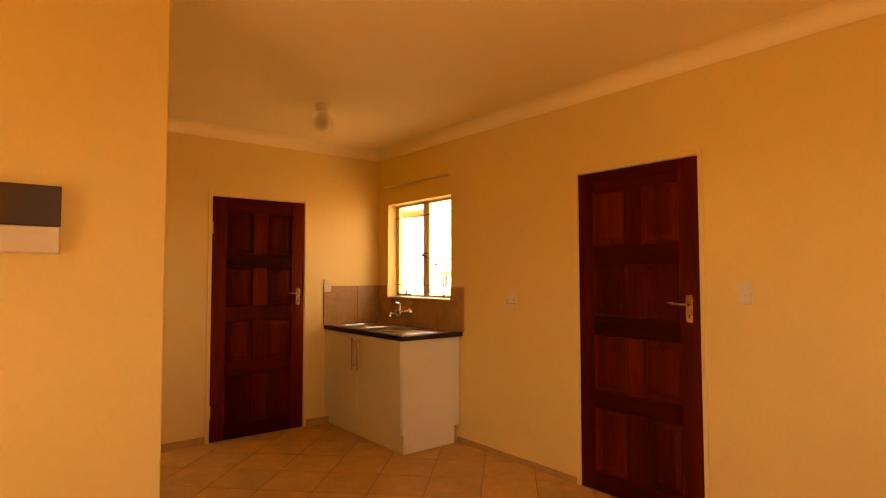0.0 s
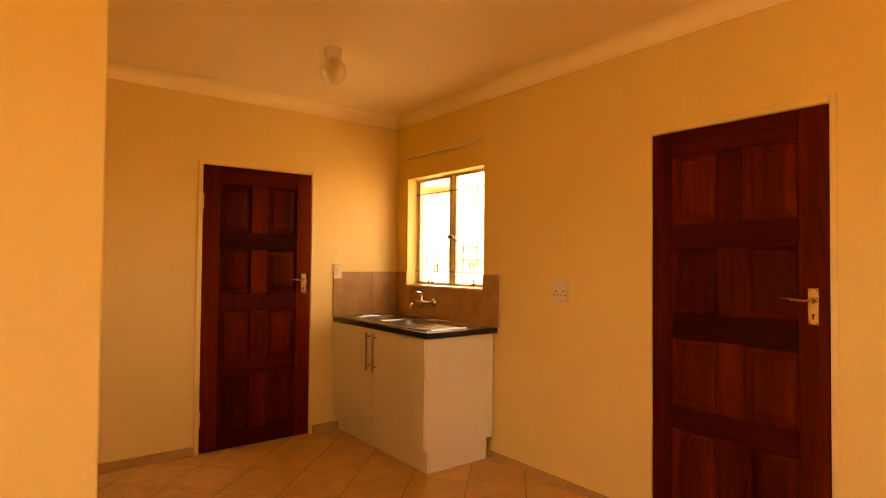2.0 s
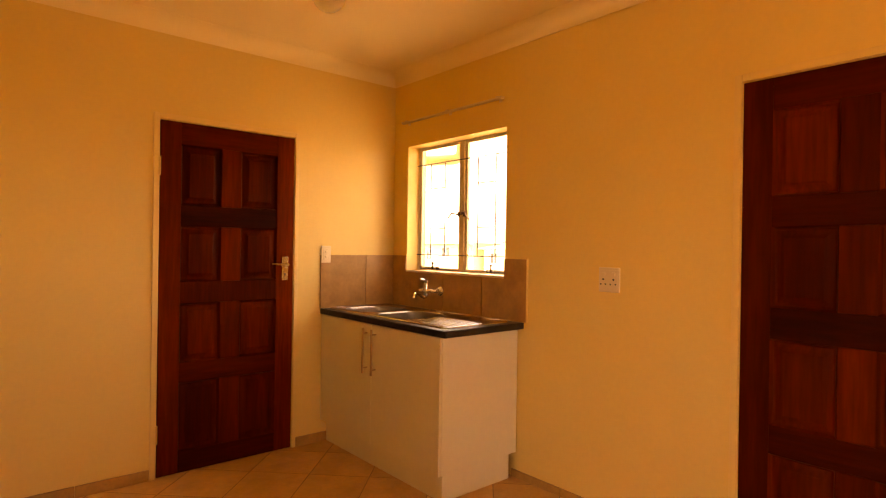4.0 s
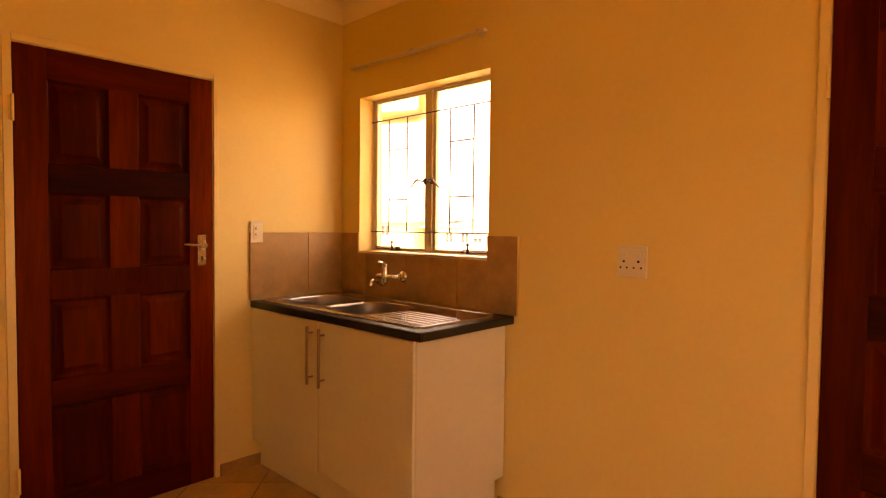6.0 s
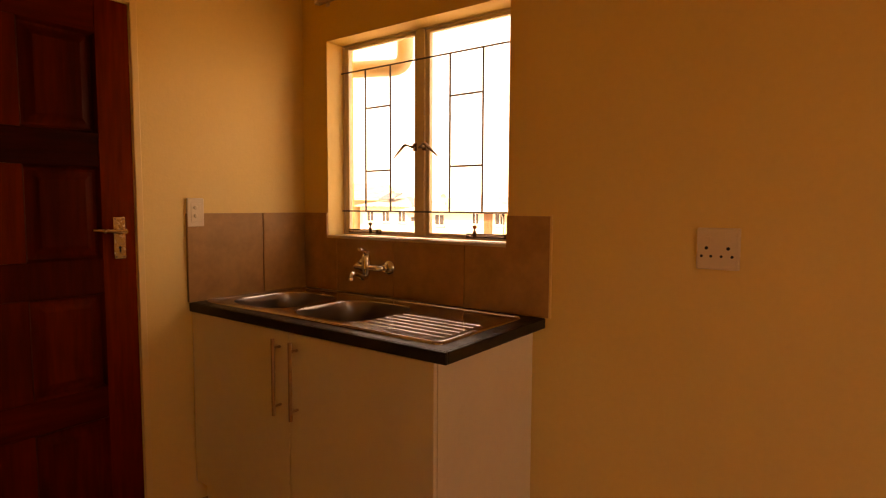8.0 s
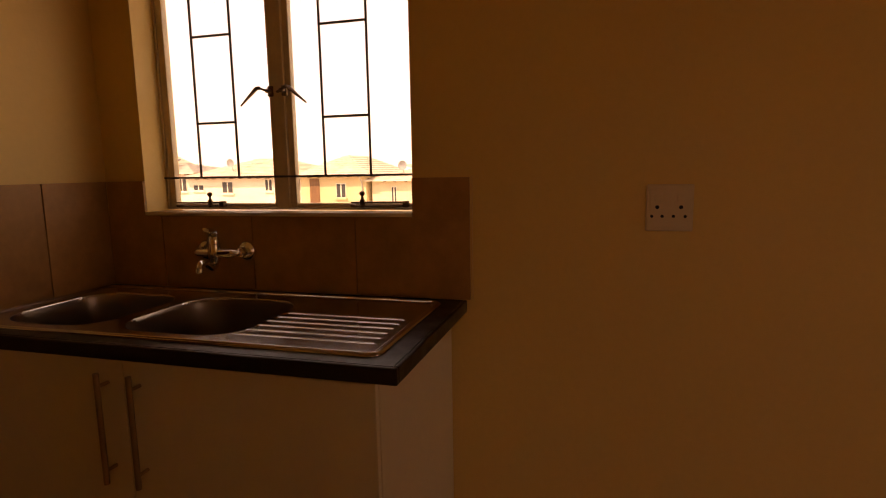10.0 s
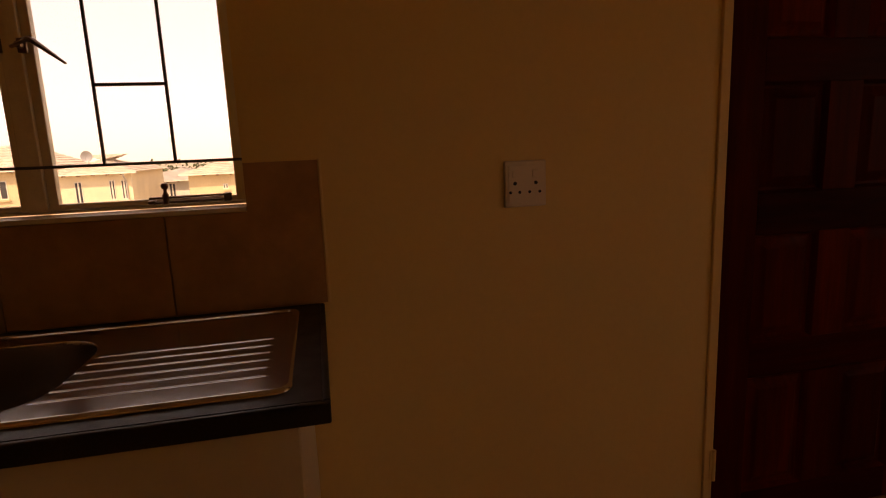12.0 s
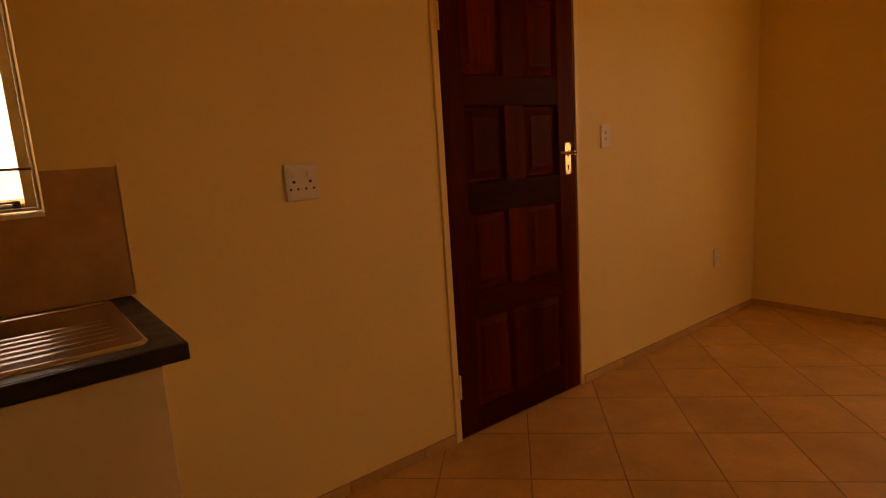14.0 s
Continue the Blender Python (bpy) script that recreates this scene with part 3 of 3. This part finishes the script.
def tap():
    """A wall mixer: two roses, a bar body, a lever on top and a low swan spout."""
    ty, tz = 4.512, 1.038
    t = thing("wall_mixer_tap", pose(XE - 0.0115, ty, tz), "chrome wall-mounted lever mixer tap above the sink", "tap")
    for s in (-1, 1):
        rs = bmesh.new()
        y = s * 0.078
        lathe(rs, [(0.034, 0.0), (0.034, -0.004), (0.030, -0.012), (0.020, -0.020), (0.015, -0.022)], 28, "x", (0, y, 0))
        part("rose", rs, CHROME, t)
        ar = tube(bmesh.new(), rounded([(-0.018, y, 0), (-0.058, y, 0), (-0.064, y * 0.20, 0)], 0.02), [0.0105] * 5 + [0.013] * 3, 14)
        lathe(ar, [(0.016, -0.022), (0.0175, -0.025), (0.0175, -0.036), (0.016, -0.039)], 6, "x", (0, y, 0))
        part("inlet_arm", ar, CHROME, t)
    bd = bmesh.new()
    lathe(bd, [(0.010, -0.034), (0.016, -0.030), (0.018, -0.020), (0.020, 0.0), (0.020, 0.022), (0.019, 0.027), (0.0195, 0.030), (0.0195, 0.044), (0.016, 0.053), (0.009, 0.057)], 28, "z", (-0.064, 0, 0))
    part("body", bd, CHROME, t)
    lv = tube(bmesh.new(), rounded([(-0.064, 0, 0.046), (-0.066, -0.001, 0.064), (-0.078, -0.006, 0.074), (-0.125, -0.022, 0.082)], 0.02), [0.0165] * 7 + [0.014] * 6 + [0.010], 16, 0.55)
    part("lever", lv, CHROME, t)
    sp = tube(bmesh.new(), rounded([(-0.062, 0, -0.026), (-0.064, -0.002, -0.042), (-0.100, -0.018, -0.044), (-0.165, -0.042, -0.014), (-0.200, -0.054, -0.010), (-0.208, -0.057, -0.026)], 0.016), 0.0095, 14)
    spo = part("spout", sp, CHROME, t)
    part("aerator", lathe(bmesh.new(), [(0.0105, 0.0), (0.0115, -0.002), (0.0115, -0.012), (0.009, -0.014)], 18, "z", (-0.208, -0.057, -0.024)), CHROME, spo)


cabinet()
worktop()
sink()
tap()


# ---- wall fittings ----
def plate(name, m, w, h, label, category):
    t = thing(name, m, label, category)
    part("face_plate", boxed(0, w, -0.011, 0, 0, h, 0.004, 3), WHITE_PL, t)
    return t


def double_socket(m):
    s = plate("power_socket", m, 0.118, 0.124, "white double three-pin wall socket with two switches", "socket")
    part("module", boxed(0.010, 0.108, -0.0135, -0.0108, 0.012, 0.112, 0.0015), WHITE_PL, s)
    for x in (0.020, 0.076):
        part("rocker_switch", boxed(x, x + 0.020, -0.0175, -0.0130, 0.080, 0.099, 0.0015), WHITE_PL, s)
    for x in (0.028, 0.087):
        part("pin_hole", lathe(bmesh.new(), [(0.0052, -0.0142), (0.0052, -0.0125)], 14, "y", (x, 0, 0.064)), DARK, s)
    for x in (0.015, 0.041, 0.069, 0.098):
        part("pin_hole", lathe(bmesh.new(), [(0.0042, -0.0142), (0.0042, -0.0125)], 14, "y", (x, 0, 0.040)), DARK, s)
    return s


def light_switch(m, label):
    s = plate("light_switch", m, 0.074, 0.118, label, "switch")
    part("module", boxed(0.016, 0.058, -0.013, -0.0108, 0.020, 0.098, 0.0015), WHITE_PL, s)
    for z in (0.046, 0.079):
        rk = lathe(bmesh.new(), [(0.0085, -0.0125), (0.0085, -0.0165), (0.0070, -0.0185), (0.0030, -0.0195)], 18, "y", (0.034, 0, z))
        part("button", rk, WHITE_PL, s)
    return s


double_socket(EAST(3.198, 1.120))
light_switch(NORTH(2.391, 1.214), "white two-button light switch above the splashback edge")
light_switch(EAST(1.497, 1.218), "white two-button light switch beside the panelled door")
low = plate("aerial_socket", EAST(0.305, 0.385), 0.074, 0.118, "small white wall outlet low on the cream wall", "socket")
part("module", boxed(0.016, 0.058, -0.013, -0.0108, 0.030, 0.088, 0.0015), WHITE_PL, low)
part("pin_hole", lathe(bmesh.new(), [(0.005, -0.0137), (0.005, -0.012)], 14, "y", (0.037, 0, 0.059)), DARK, low)

db = thing("distribution_board", pose(-0.205, YP, 1.452), "white distribution board with smoked brown cover flap", "fuse box")
part("housing", boxed(0, 0.353, -0.030, 0, 0, 0.245, 0.005, 3), WHITE_PL, db)
part("cover_flap", boxed(0.004, 0.3525, -0.047, -0.031, 0.098, 0.2455, 0.004, 3), SMOKED, db, "smoked brown plastic flap")
part("lower_cover", boxed(0.004, 0.349, -0.039, -0.031, 0.003, 0.096, 0.003, 2), WHITE_PL, db)

lamp = thing("ceiling_lamp", pose(1.795, 3.85, ZC), "round frosted glass globe lamp on a white base, unlit", "lamp")
part("base", lathe(bmesh.new(), [(0.052, 0.0), (0.052, -0.012), (0.049, -0.018), (0.048, -0.052), (0.044, -0.060), (0.030, -0.062)], 32, "z"), WHITE_PL, lamp, "white plastic lamp holder")
gl = bmesh.new()
R = 0.077
prof = [(0.044, -0.060), (0.0455, -0.066)]
for k in range(1, 20):
    a = math.radians(148 - k * 148 / 19.0)
    prof.append((R * math.sin(a), -0.066 - R * math.cos(math.radians(32)) - R * math.cos(a)))
lathe(gl, prof, 32, "z")
part("globe", gl, GLOBE, lamp, "frosted glass globe")
part("bulb", lathe(bmesh.new(), [(0.013, -0.055), (0.014, -0.085), (0.024, -0.105), (0.030, -0.125), (0.024, -0.146), (0.008, -0.156)], 20, "z"), WHITE_PL, lamp, "unlit bulb")


# ---- splashback, skirting and floor tiles ----
def tile_box(name, parent, mat, *b, bevel=0.0012):
    return part(name, boxed(*b, bevel, 1), mat, parent)


splash = thing("splashback", pose(0, 0, 0), "taupe glazed wall tiles behind the sink with dark joints", "splashback", kind="structure")
g, tt, ztop, zb = 0.002, 0.010, 1.270, 0.9076
part("grout_bed", boxed(XE - 0.004, XE - 0.0002, 3.682, YN, zb, WZ0 - 0.004), GROUT, splash)
part("grout_bed", boxed(2.389, XE - 0.004, YN - 0.004, YN - 0.0005, zb, ztop - 0.001), GROUT, splash)
joints = [3.680, 4.045, 4.412, 4.765, YN - tt]
for a, b in zip(joints, joints[1:]):
    lo, hi = a + g, b - g
    if lo < WY0 - 0.01:
        outline = [(lo, zb), (hi, zb), (hi, WZ0 - 0.002), (WY0 - 0.001, WZ0 - 0.002), (WY0 - 0.001, ztop), (lo, ztop)]
    elif hi > WY1:
        outline = [(lo, zb), (hi, zb), (hi, ztop), (WY1 + 0.001, ztop), (WY1 + 0.001, WZ0 - 0.002), (lo, WZ0 - 0.002)]
    else:
        outline = [(lo, zb), (hi, zb), (hi, WZ0 - 0.002), (lo, WZ0 - 0.002)]
    bm = bmesh.new()
    front = [bm.verts.new((XE - tt, y, z)) for y, z in outline]
    back = [bm.verts.new((XE - 0.0006, y, z)) for y, z in outline]
    bm.faces.new(front)
    bm.faces.new(back)
    for k in range(len(outline)):
        q = (k + 1) % len(outline)
        bm.faces.new((front[k], front[q], back[q], back[k]))
    part("tile", bm, WALL_TILE, splash)
for a, b in ((2.388, 2.750), (2.750, XE - tt)):
    tile_box("tile", splash, WALL_TILE, a + g, b - g, YN - tt, YN - 0.004, zb, ztop)
trim = part("edge_trim", boxed(XE - 0.011, XE - 0.0005, 3.674, 3.6805, zb, ztop + 0.004, 0.001), FRAME, splash, "pale tile edge trim")


def skirting(name, a, b, inward, height=0.044):
    """Tile skirting along a wall line in pieces, each a little apart."""
    sk = thing(name, pose(0, 0, 0), "low beige tile skirting along the wall", "skirting", "skirtings", "structure")
    a, b, n = Vector(a), Vector(b), Vector(inward)
    L, d = (b - a).length, (b - a).normalized()
    s = 0.0
    while s < L - 0.005:
        e = min(L, s + 0.352)
        p, q = a + d * (s + 0.0015), a + d * (e - 0.0015)
        r = q + n * 0.011
        part("tile", boxed(min(p.x, r.x), max(p.x, r.x), min(p.y, r.y), max(p.y, r.y), 0.0002, height, 0.002, 2), SKIRT_TILE, sk)
        s = e
    return sk


skirting("baseboard", (XE, CY0 + 0.035), (XE, D2Y + 0.035), (-1, 0))
skirting("baseboard", (XE, D2Y - DW - 0.031), (XE, YS), (-1, 0))
skirting("baseboard", (D1X + DW + 0.031, YN), (2.46, YN), (0, -1), 0.062)
skirting("baseboard", (D1X - 0.035, YN), (XK, YN), (0, -1), 0.062)
skirting("baseboard", (XE - 0.012, YS), (XW, YS), (0, 1))
skirting("baseboard", (XW, YP), (XK, YP), (0, -1), 0.062)


def clip_poly(poly, axis, limit, keep_less):
    out = []
    for i, p in enumerate(poly):
        q = poly[(i + 1) % len(poly)]
        ip, iq = (p[axis] <= limit) == keep_less, (q[axis] <= limit) == keep_less
        if ip:
            out.append(p)
        if ip != iq:
            t = (limit - p[axis]) / (q[axis] - p[axis])
            out.append((p[0] + (q[0] - p[0]) * t, p[1] + (q[1] - p[1]) * t))
    return out


def floor_tiles():
    fl = bpy.data.objects["floor"]
    pitch, joint = 0.3555, 0.005
    h = (pitch - joint) / 2 * math.sqrt(2)
    c = pitch / math.sqrt(2)
    ax, ay = 2.336, 1.764
    whole = None
    rnd = random.Random(4)
    for i in range(-26, 27):
        for j in range(-26, 27):
            cx, cy = ax + (i - j) * c, ay + (i + j + 1) * c
            if not (XW - h < cx < XE + h and YS - h < cy < YN + h):
                continue
            if cx < XK - 0.12 - h and cy > YP + h:
                continue
            poly = [(cx + h, cy), (cx, cy + h), (cx - h, cy), (cx, cy - h)]
            cut = poly
            for axis, lim, less in ((0, XE - 0.001, True), (0, XW + 0.001, False), (1, YN + 0.04, True), (1, YS + 0.001, False)):
                cut = clip_poly(cut, axis, lim, less) if cut else cut
            if len(cut) < 3:
                continue
            full = len(cut) == 4 and all(abs(a[0] - b[0]) + abs(a[1] - b[1]) < 1e-6 for a, b in zip(cut, poly))
            if full and whole is not None:
                me = whole
            else:
                bm = bmesh.new()
                k = 0.0018
                mid = (sum(p[0] for p in cut) / len(cut), sum(p[1] for p in cut) / len(cut))
                rings = []
                for z, sh in ((-0.006, 0.0), (-0.0012, 0.0), (0.0, k)):
                    ring = []
                    for p in cut:
                        v = Vector((p[0] - mid[0], p[1] - mid[1]))
                        v *= max(0.0, 1 - sh / max(v.length, 1e-4) * 1.4)
                        ring.append(bm.verts.new((mid[0] + v.x - cx, mid[1] + v.y - cy, z)))
                    rings.append(ring)
                for a, b in zip(rings, rings[1:]):
                    for q in range(len(cut)):
                        bm.faces.new((a[q], a[(q + 1) % len(cut)], b[(q + 1) % len(cut)], b[q]))
                bm.faces.new(rings[-1])
                me = mesh_of("floor_tile", bm, FLOOR_TILE)
                if full:
                    whole = me
            ob = new("tile", me)
            ob.parent = fl
            ob.matrix_basis = pose(cx, cy, rnd.uniform(-0.0004, 0.0003), rnd.uniform(-0.05, 0.05), rnd.uniform(-0.05, 0.05), 0)


# ---- outside ----
GZ = -3.1
gb = bmesh.new()
bmesh.ops.create_grid(gb, x_segments=8, y_segments=8, size=1500)
solid("ground", gb, GROUND, "dry sandy ground between the houses", "ground", kind="structure", m=pose(0, 0, GZ))


def roof_hip(bm, x0, x1, y0, y1, ze, zr, along="y", inset=None, course=0.32):
    """A hipped or gabled roof laid in stepped tile courses; inset 0 gives a gable."""
    if along == "y":
        half = (x1 - x0) / 2
        ins = half if inset is None else inset
        def ring(f):
            return (x0 + half * f, x1 - half * f, y0 + ins * f, y1 - ins * f)
    else:
        half = (y1 - y0) / 2
        ins = half if inset is None else inset
        def ring(f):
            return (x0 + ins * f, x1 - ins * f, y0 + half * f, y1 - half * f)
    n = max(4, int(half / course))
    prev = None
    for k in range(n + 1):
        f = k / n * 0.985
        a, b, c, d = ring(f)
        z = ze + (zr - ze) * f
        lo = [bm.verts.new(p) for p in ((a, c, z), (b, c, z), (b, d, z), (a, d, z))]
        hi = [bm.verts.new((v.co.x, v.co.y, z + 0.045)) for v in lo]
        if prev:
            for q in range(4):
                bm.faces.new((prev[q], prev[(q + 1) % 4], lo[(q + 1) % 4], lo[q]))
        if k < n:
            for q in range(4):
                bm.faces.new((lo[q], lo[(q + 1) % 4], hi[(q + 1) % 4], hi[q]))
        prev = hi
    bm.faces.new(prev)
    return bm


def house(label, x0, x1, y0, y1, ze, zr, wall, roof, windows, doors=(), along="y", inset=None, dish=None, heater=None):
    h = thing("house", pose(x0, (y0 + y1) / 2, GZ), label, "house", "neighbouring houses")
    oy = -(y0 + y1) / 2
    ox, oz = -x0, -GZ
    part("wall", boxed(0, x1 - x0, y0 + oy, y1 + oy, 0, ze - GZ), wall, h)
    if inset == 0 and along == "x":
        gbm = bmesh.new()
        ym = (y0 + y1) / 2 + oy
        tri = [(y0 + oy, ze - GZ), (y1 + oy, ze - GZ), (ym, zr - GZ - 0.15)]
        f1 = [gbm.verts.new((0.0, y, z)) for y, z in tri]
        f2 = [gbm.verts.new((0.25, y, z)) for y, z in tri]
        gbm.faces.new(f1), gbm.faces.new(f2)
        for k in range(3):
            gbm.faces.new((f1[k], f1[(k + 1) % 3], f2[(k + 1) % 3], f2[k]))
        part("gable", gbm, wall, h)
    ov = 0.45
    rb = roof_hip(bmesh.new(), -ov, x1 - x0 + ov, y0 + oy - ov, y1 + oy + ov, ze - GZ, zr - GZ, along, inset)
    rf = part("roof", rb, roof, h, "weathered roof tiles in courses")
    part("gutter", boxed(-ov - 0.06, -ov + 0.04, y0 + oy - ov, y1 + oy + ov, ze - GZ - 0.10, ze - GZ - 0.005, 0.01), PLASTER_PALE, h)
    dn = tube(bmesh.new(), rounded([(-ov, y0 + oy + 0.3, ze - GZ - 0.1), (-ov, y0 + oy + 0.3, ze - GZ - 0.25), (-0.06, y0 + oy + 0.3, ze - GZ - 0.55), (-0.06, y0 + oy + 0.3, 0.1)], 0.1), 0.05, 8)
    part("downpipe", dn, ROOF_GREY, h)
    n = int((y1 - y0) / 0.8)
    for k in range(n):
        yy = y0 + oy + 0.4 + k * 0.8
        part("rafter_end", boxed(-ov + 0.02, 0.0, yy, yy + 0.09, ze - GZ - 0.16, ze - GZ - 0.04), OUT_WOOD, h)
    for yc, zc, w, hh in windows:
        wn_ = part("window", boxed(-0.03, 0.02, yc + oy - w / 2, yc + oy + w / 2, zc - GZ - hh / 2, zc - GZ + hh / 2), PLASTER_PALE, h, "small framed window")
        for s in (-1, 1):
            yy = yc + oy + s * w / 4
            part("pane", boxed(-0.036, -0.0305, yy - w / 4 + 0.05, yy + w / 4 - 0.04, zc - GZ - hh / 2 + 0.06, zc - GZ + hh / 2 - 0.06), OUT_GLASS, wn_)
        part("sill", boxed(-0.12, -0.0005, yc + oy - w / 2 - 0.08, yc + oy + w / 2 + 0.08, zc - GZ - hh / 2 - 0.1, zc - GZ - hh / 2 - 0.001), wall, wn_)
    for yc, zc, w, hh in doors:
        part("door", boxed(-0.04, 0.02, yc + oy - w / 2, yc + oy + w / 2, zc - GZ - hh, zc - GZ), OUT_WOOD, h, "brown timber door")
    if dish:
        dy, dz = dish
        db_ = bmesh.new()
        lathe(db_, [(0.02, 0.0), (0.20, -0.03), (0.34, -0.10), (0.345, -0.09), (0.2, -0.015), (0.02, 0.02)], 20, "x", (0.6, dy + oy, dz - GZ))
        tube(db_, [(0.62, dy + oy, dz - GZ), (0.9, dy + oy, dz - GZ - 0.7)], 0.03, 8)
        tube(db_, [(0.55, dy + oy, dz - GZ - 0.3), (0.2, dy + oy, dz - GZ - 0.05)], 0.012, 6)
        part("satellite_dish", db_, DISH, rf, "grey satellite dish on a pole")
    if heater:
        hy, hz, hx = heater
        hb = bmesh.new()
        box(hb, hx, hx + 1.6, hy + oy - 0.9, hy + oy + 0.9, hz - GZ, hz - GZ + 0.08)
        bmesh.ops.rotate(hb, verts=hb.verts, cent=(hx, hy + oy, hz - GZ), matrix=Matrix.Rotation(radians(-22), 3, "Y"))
        part("solar_panel", hb, OUT_GLASS, rf, "dark solar water-heater panel")
    return h


house("pale plastered house with hipped tile roof and windows", 40, 48, 25.3, 35.5, 0.97, 2.45, PLASTER_PALE, ROOF_TILE,
      [(31.9, 0.15, 1.0, 0.95), (28.2, 0.30, 0.65, 0.95), (25.9, 0.30, 0.95, 0.95), (34.6, 0.15, 1.0, 0.5)], [(27.0, 0.76, 0.8, 1.9)], dish=(31.9, 2.05), heater=(31.2, 1.35, 1.2))
house("yellow plastered house with hipped tile roof and brown door", 39.6, 48.6, 19.9, 25.2, 0.99, 2.50, PLASTER_OUT, ROOF_TILE,
      [(21.9, -0.15, 0.8, 1.1)], [(24.05, 0.75, 0.8, 2.1)], along="x")
house("pale yellow house wing with tile roof and tall windows", 40, 47.5, 14.9, 19.6, 0.60, 1.75, PLASTER_CREAM, ROOF_TILE,
      [(17.9, -0.60, 0.42, 1.45), (16.03, -0.48, 0.32, 1.2), (15.35, -0.48, 0.34, 1.2)], dish=(17.4, 1.62))
house("pale house further back with low grey tile roof", 52, 60, 12.0, 18.6, -0.48, 0.60, PLASTER_PALE, ROOF_GREY,
      [(16.9, -1.3, 0.5, 1.2), (15.4, -1.3, 0.5, 1.2), (13.6, -1.3, 0.5, 1.2)])
house("yellow plastered house with long tile roof", 40, 49, -5.0, 11.64, 0.28, 1.90, PLASTER_OUT, ROOF_TILE,
      [(2.0, -0.7, 0.9, 1.2), (9.46, -0.6, 0.32, 0.34)], [], along="y")
house("yellow gabled house with tile roof and timber windows", 40, 50, 43.0, 51.0, 1.85, 3.75, PLASTER_OUT, ROOF_TILE,
      [(47.2, 0.9, 1.3, 1.1), (50.0, 0.6, 0.8, 1.2)], along="x", inset=0)
house("pale gabled house further along the street", 44, 54, 55.5, 63.0, 1.6, 3.4, PLASTER_PALE, ROOF_TILE,
      [(59.0, 0.5, 1.2, 1.2)], along="x", inset=0)
house("long pale house with grey roof and solar panel", 41, 48, 35.9, 42.4, 1.35, 2.2, PLASTER_PALE, ROOF_GREY,
      [(41.0, 0.35, 0.9, 1.1), (39.0, 0.35, 0.9, 1.1), (37.0, 0.35, 0.9, 1.1)], dish=(38.6, 2.4), heater=(39.8, 1.9, 0.8))
house("yellow house at the end of the street", 40, 50, -22.0, -7.0, 0.9, 2.5, PLASTER_OUT, ROOF_TILE, [(-10.0, -0.2, 0.9, 1.2), (-14.0, -0.2, 0.9, 1.2)])

# far trees on the skyline
tb = bmesh.new()
rt = random.Random(9)
for k in range(700):
    a = rt.uniform(0, 1)
    cx, cy = 90 + rt.uniform(-6, 6), 17 + a * 13 + rt.uniform(-1, 1)
    zt = -2.5 + rt.random() ** 0.8 * (2.4 + 0.8 * math.sin(cy * 1.7) + 0.5 * math.sin(cy * 4.1))
    s = rt.uniform(0.2, 0.5)
    q = [tb.verts.new((cx + rt.uniform(-s, s), cy + rt.uniform(-s, s), zt + rt.uniform(-s, s))) for _ in range(4)]
    for f in ((0, 1, 2), (0, 2, 3), (0, 3, 1), (1, 3, 2)):
        tb.faces.new([q[i] for i in f])
solid("distant_trees", tb, LEAF, "dusty far trees on the skyline", "trees", kind="stuff")

# downpipe with its offset on the building's own outer wall
dp = thing("downpipe", pose(XE + WT + 0.06, 5.03, GZ), "pale painted downpipe with an offset outside the window", "downpipe")
zp = -GZ
part("pipe", tube(bmesh.new(), rounded([(0, 0, 0.0), (0, 0, zp + 2.0), (0.16, -0.345, zp + 2.0), (0.16, -0.345, zp + 2.9)], 0.07), 0.042, 14), PIPE, dp)

floor_tiles()
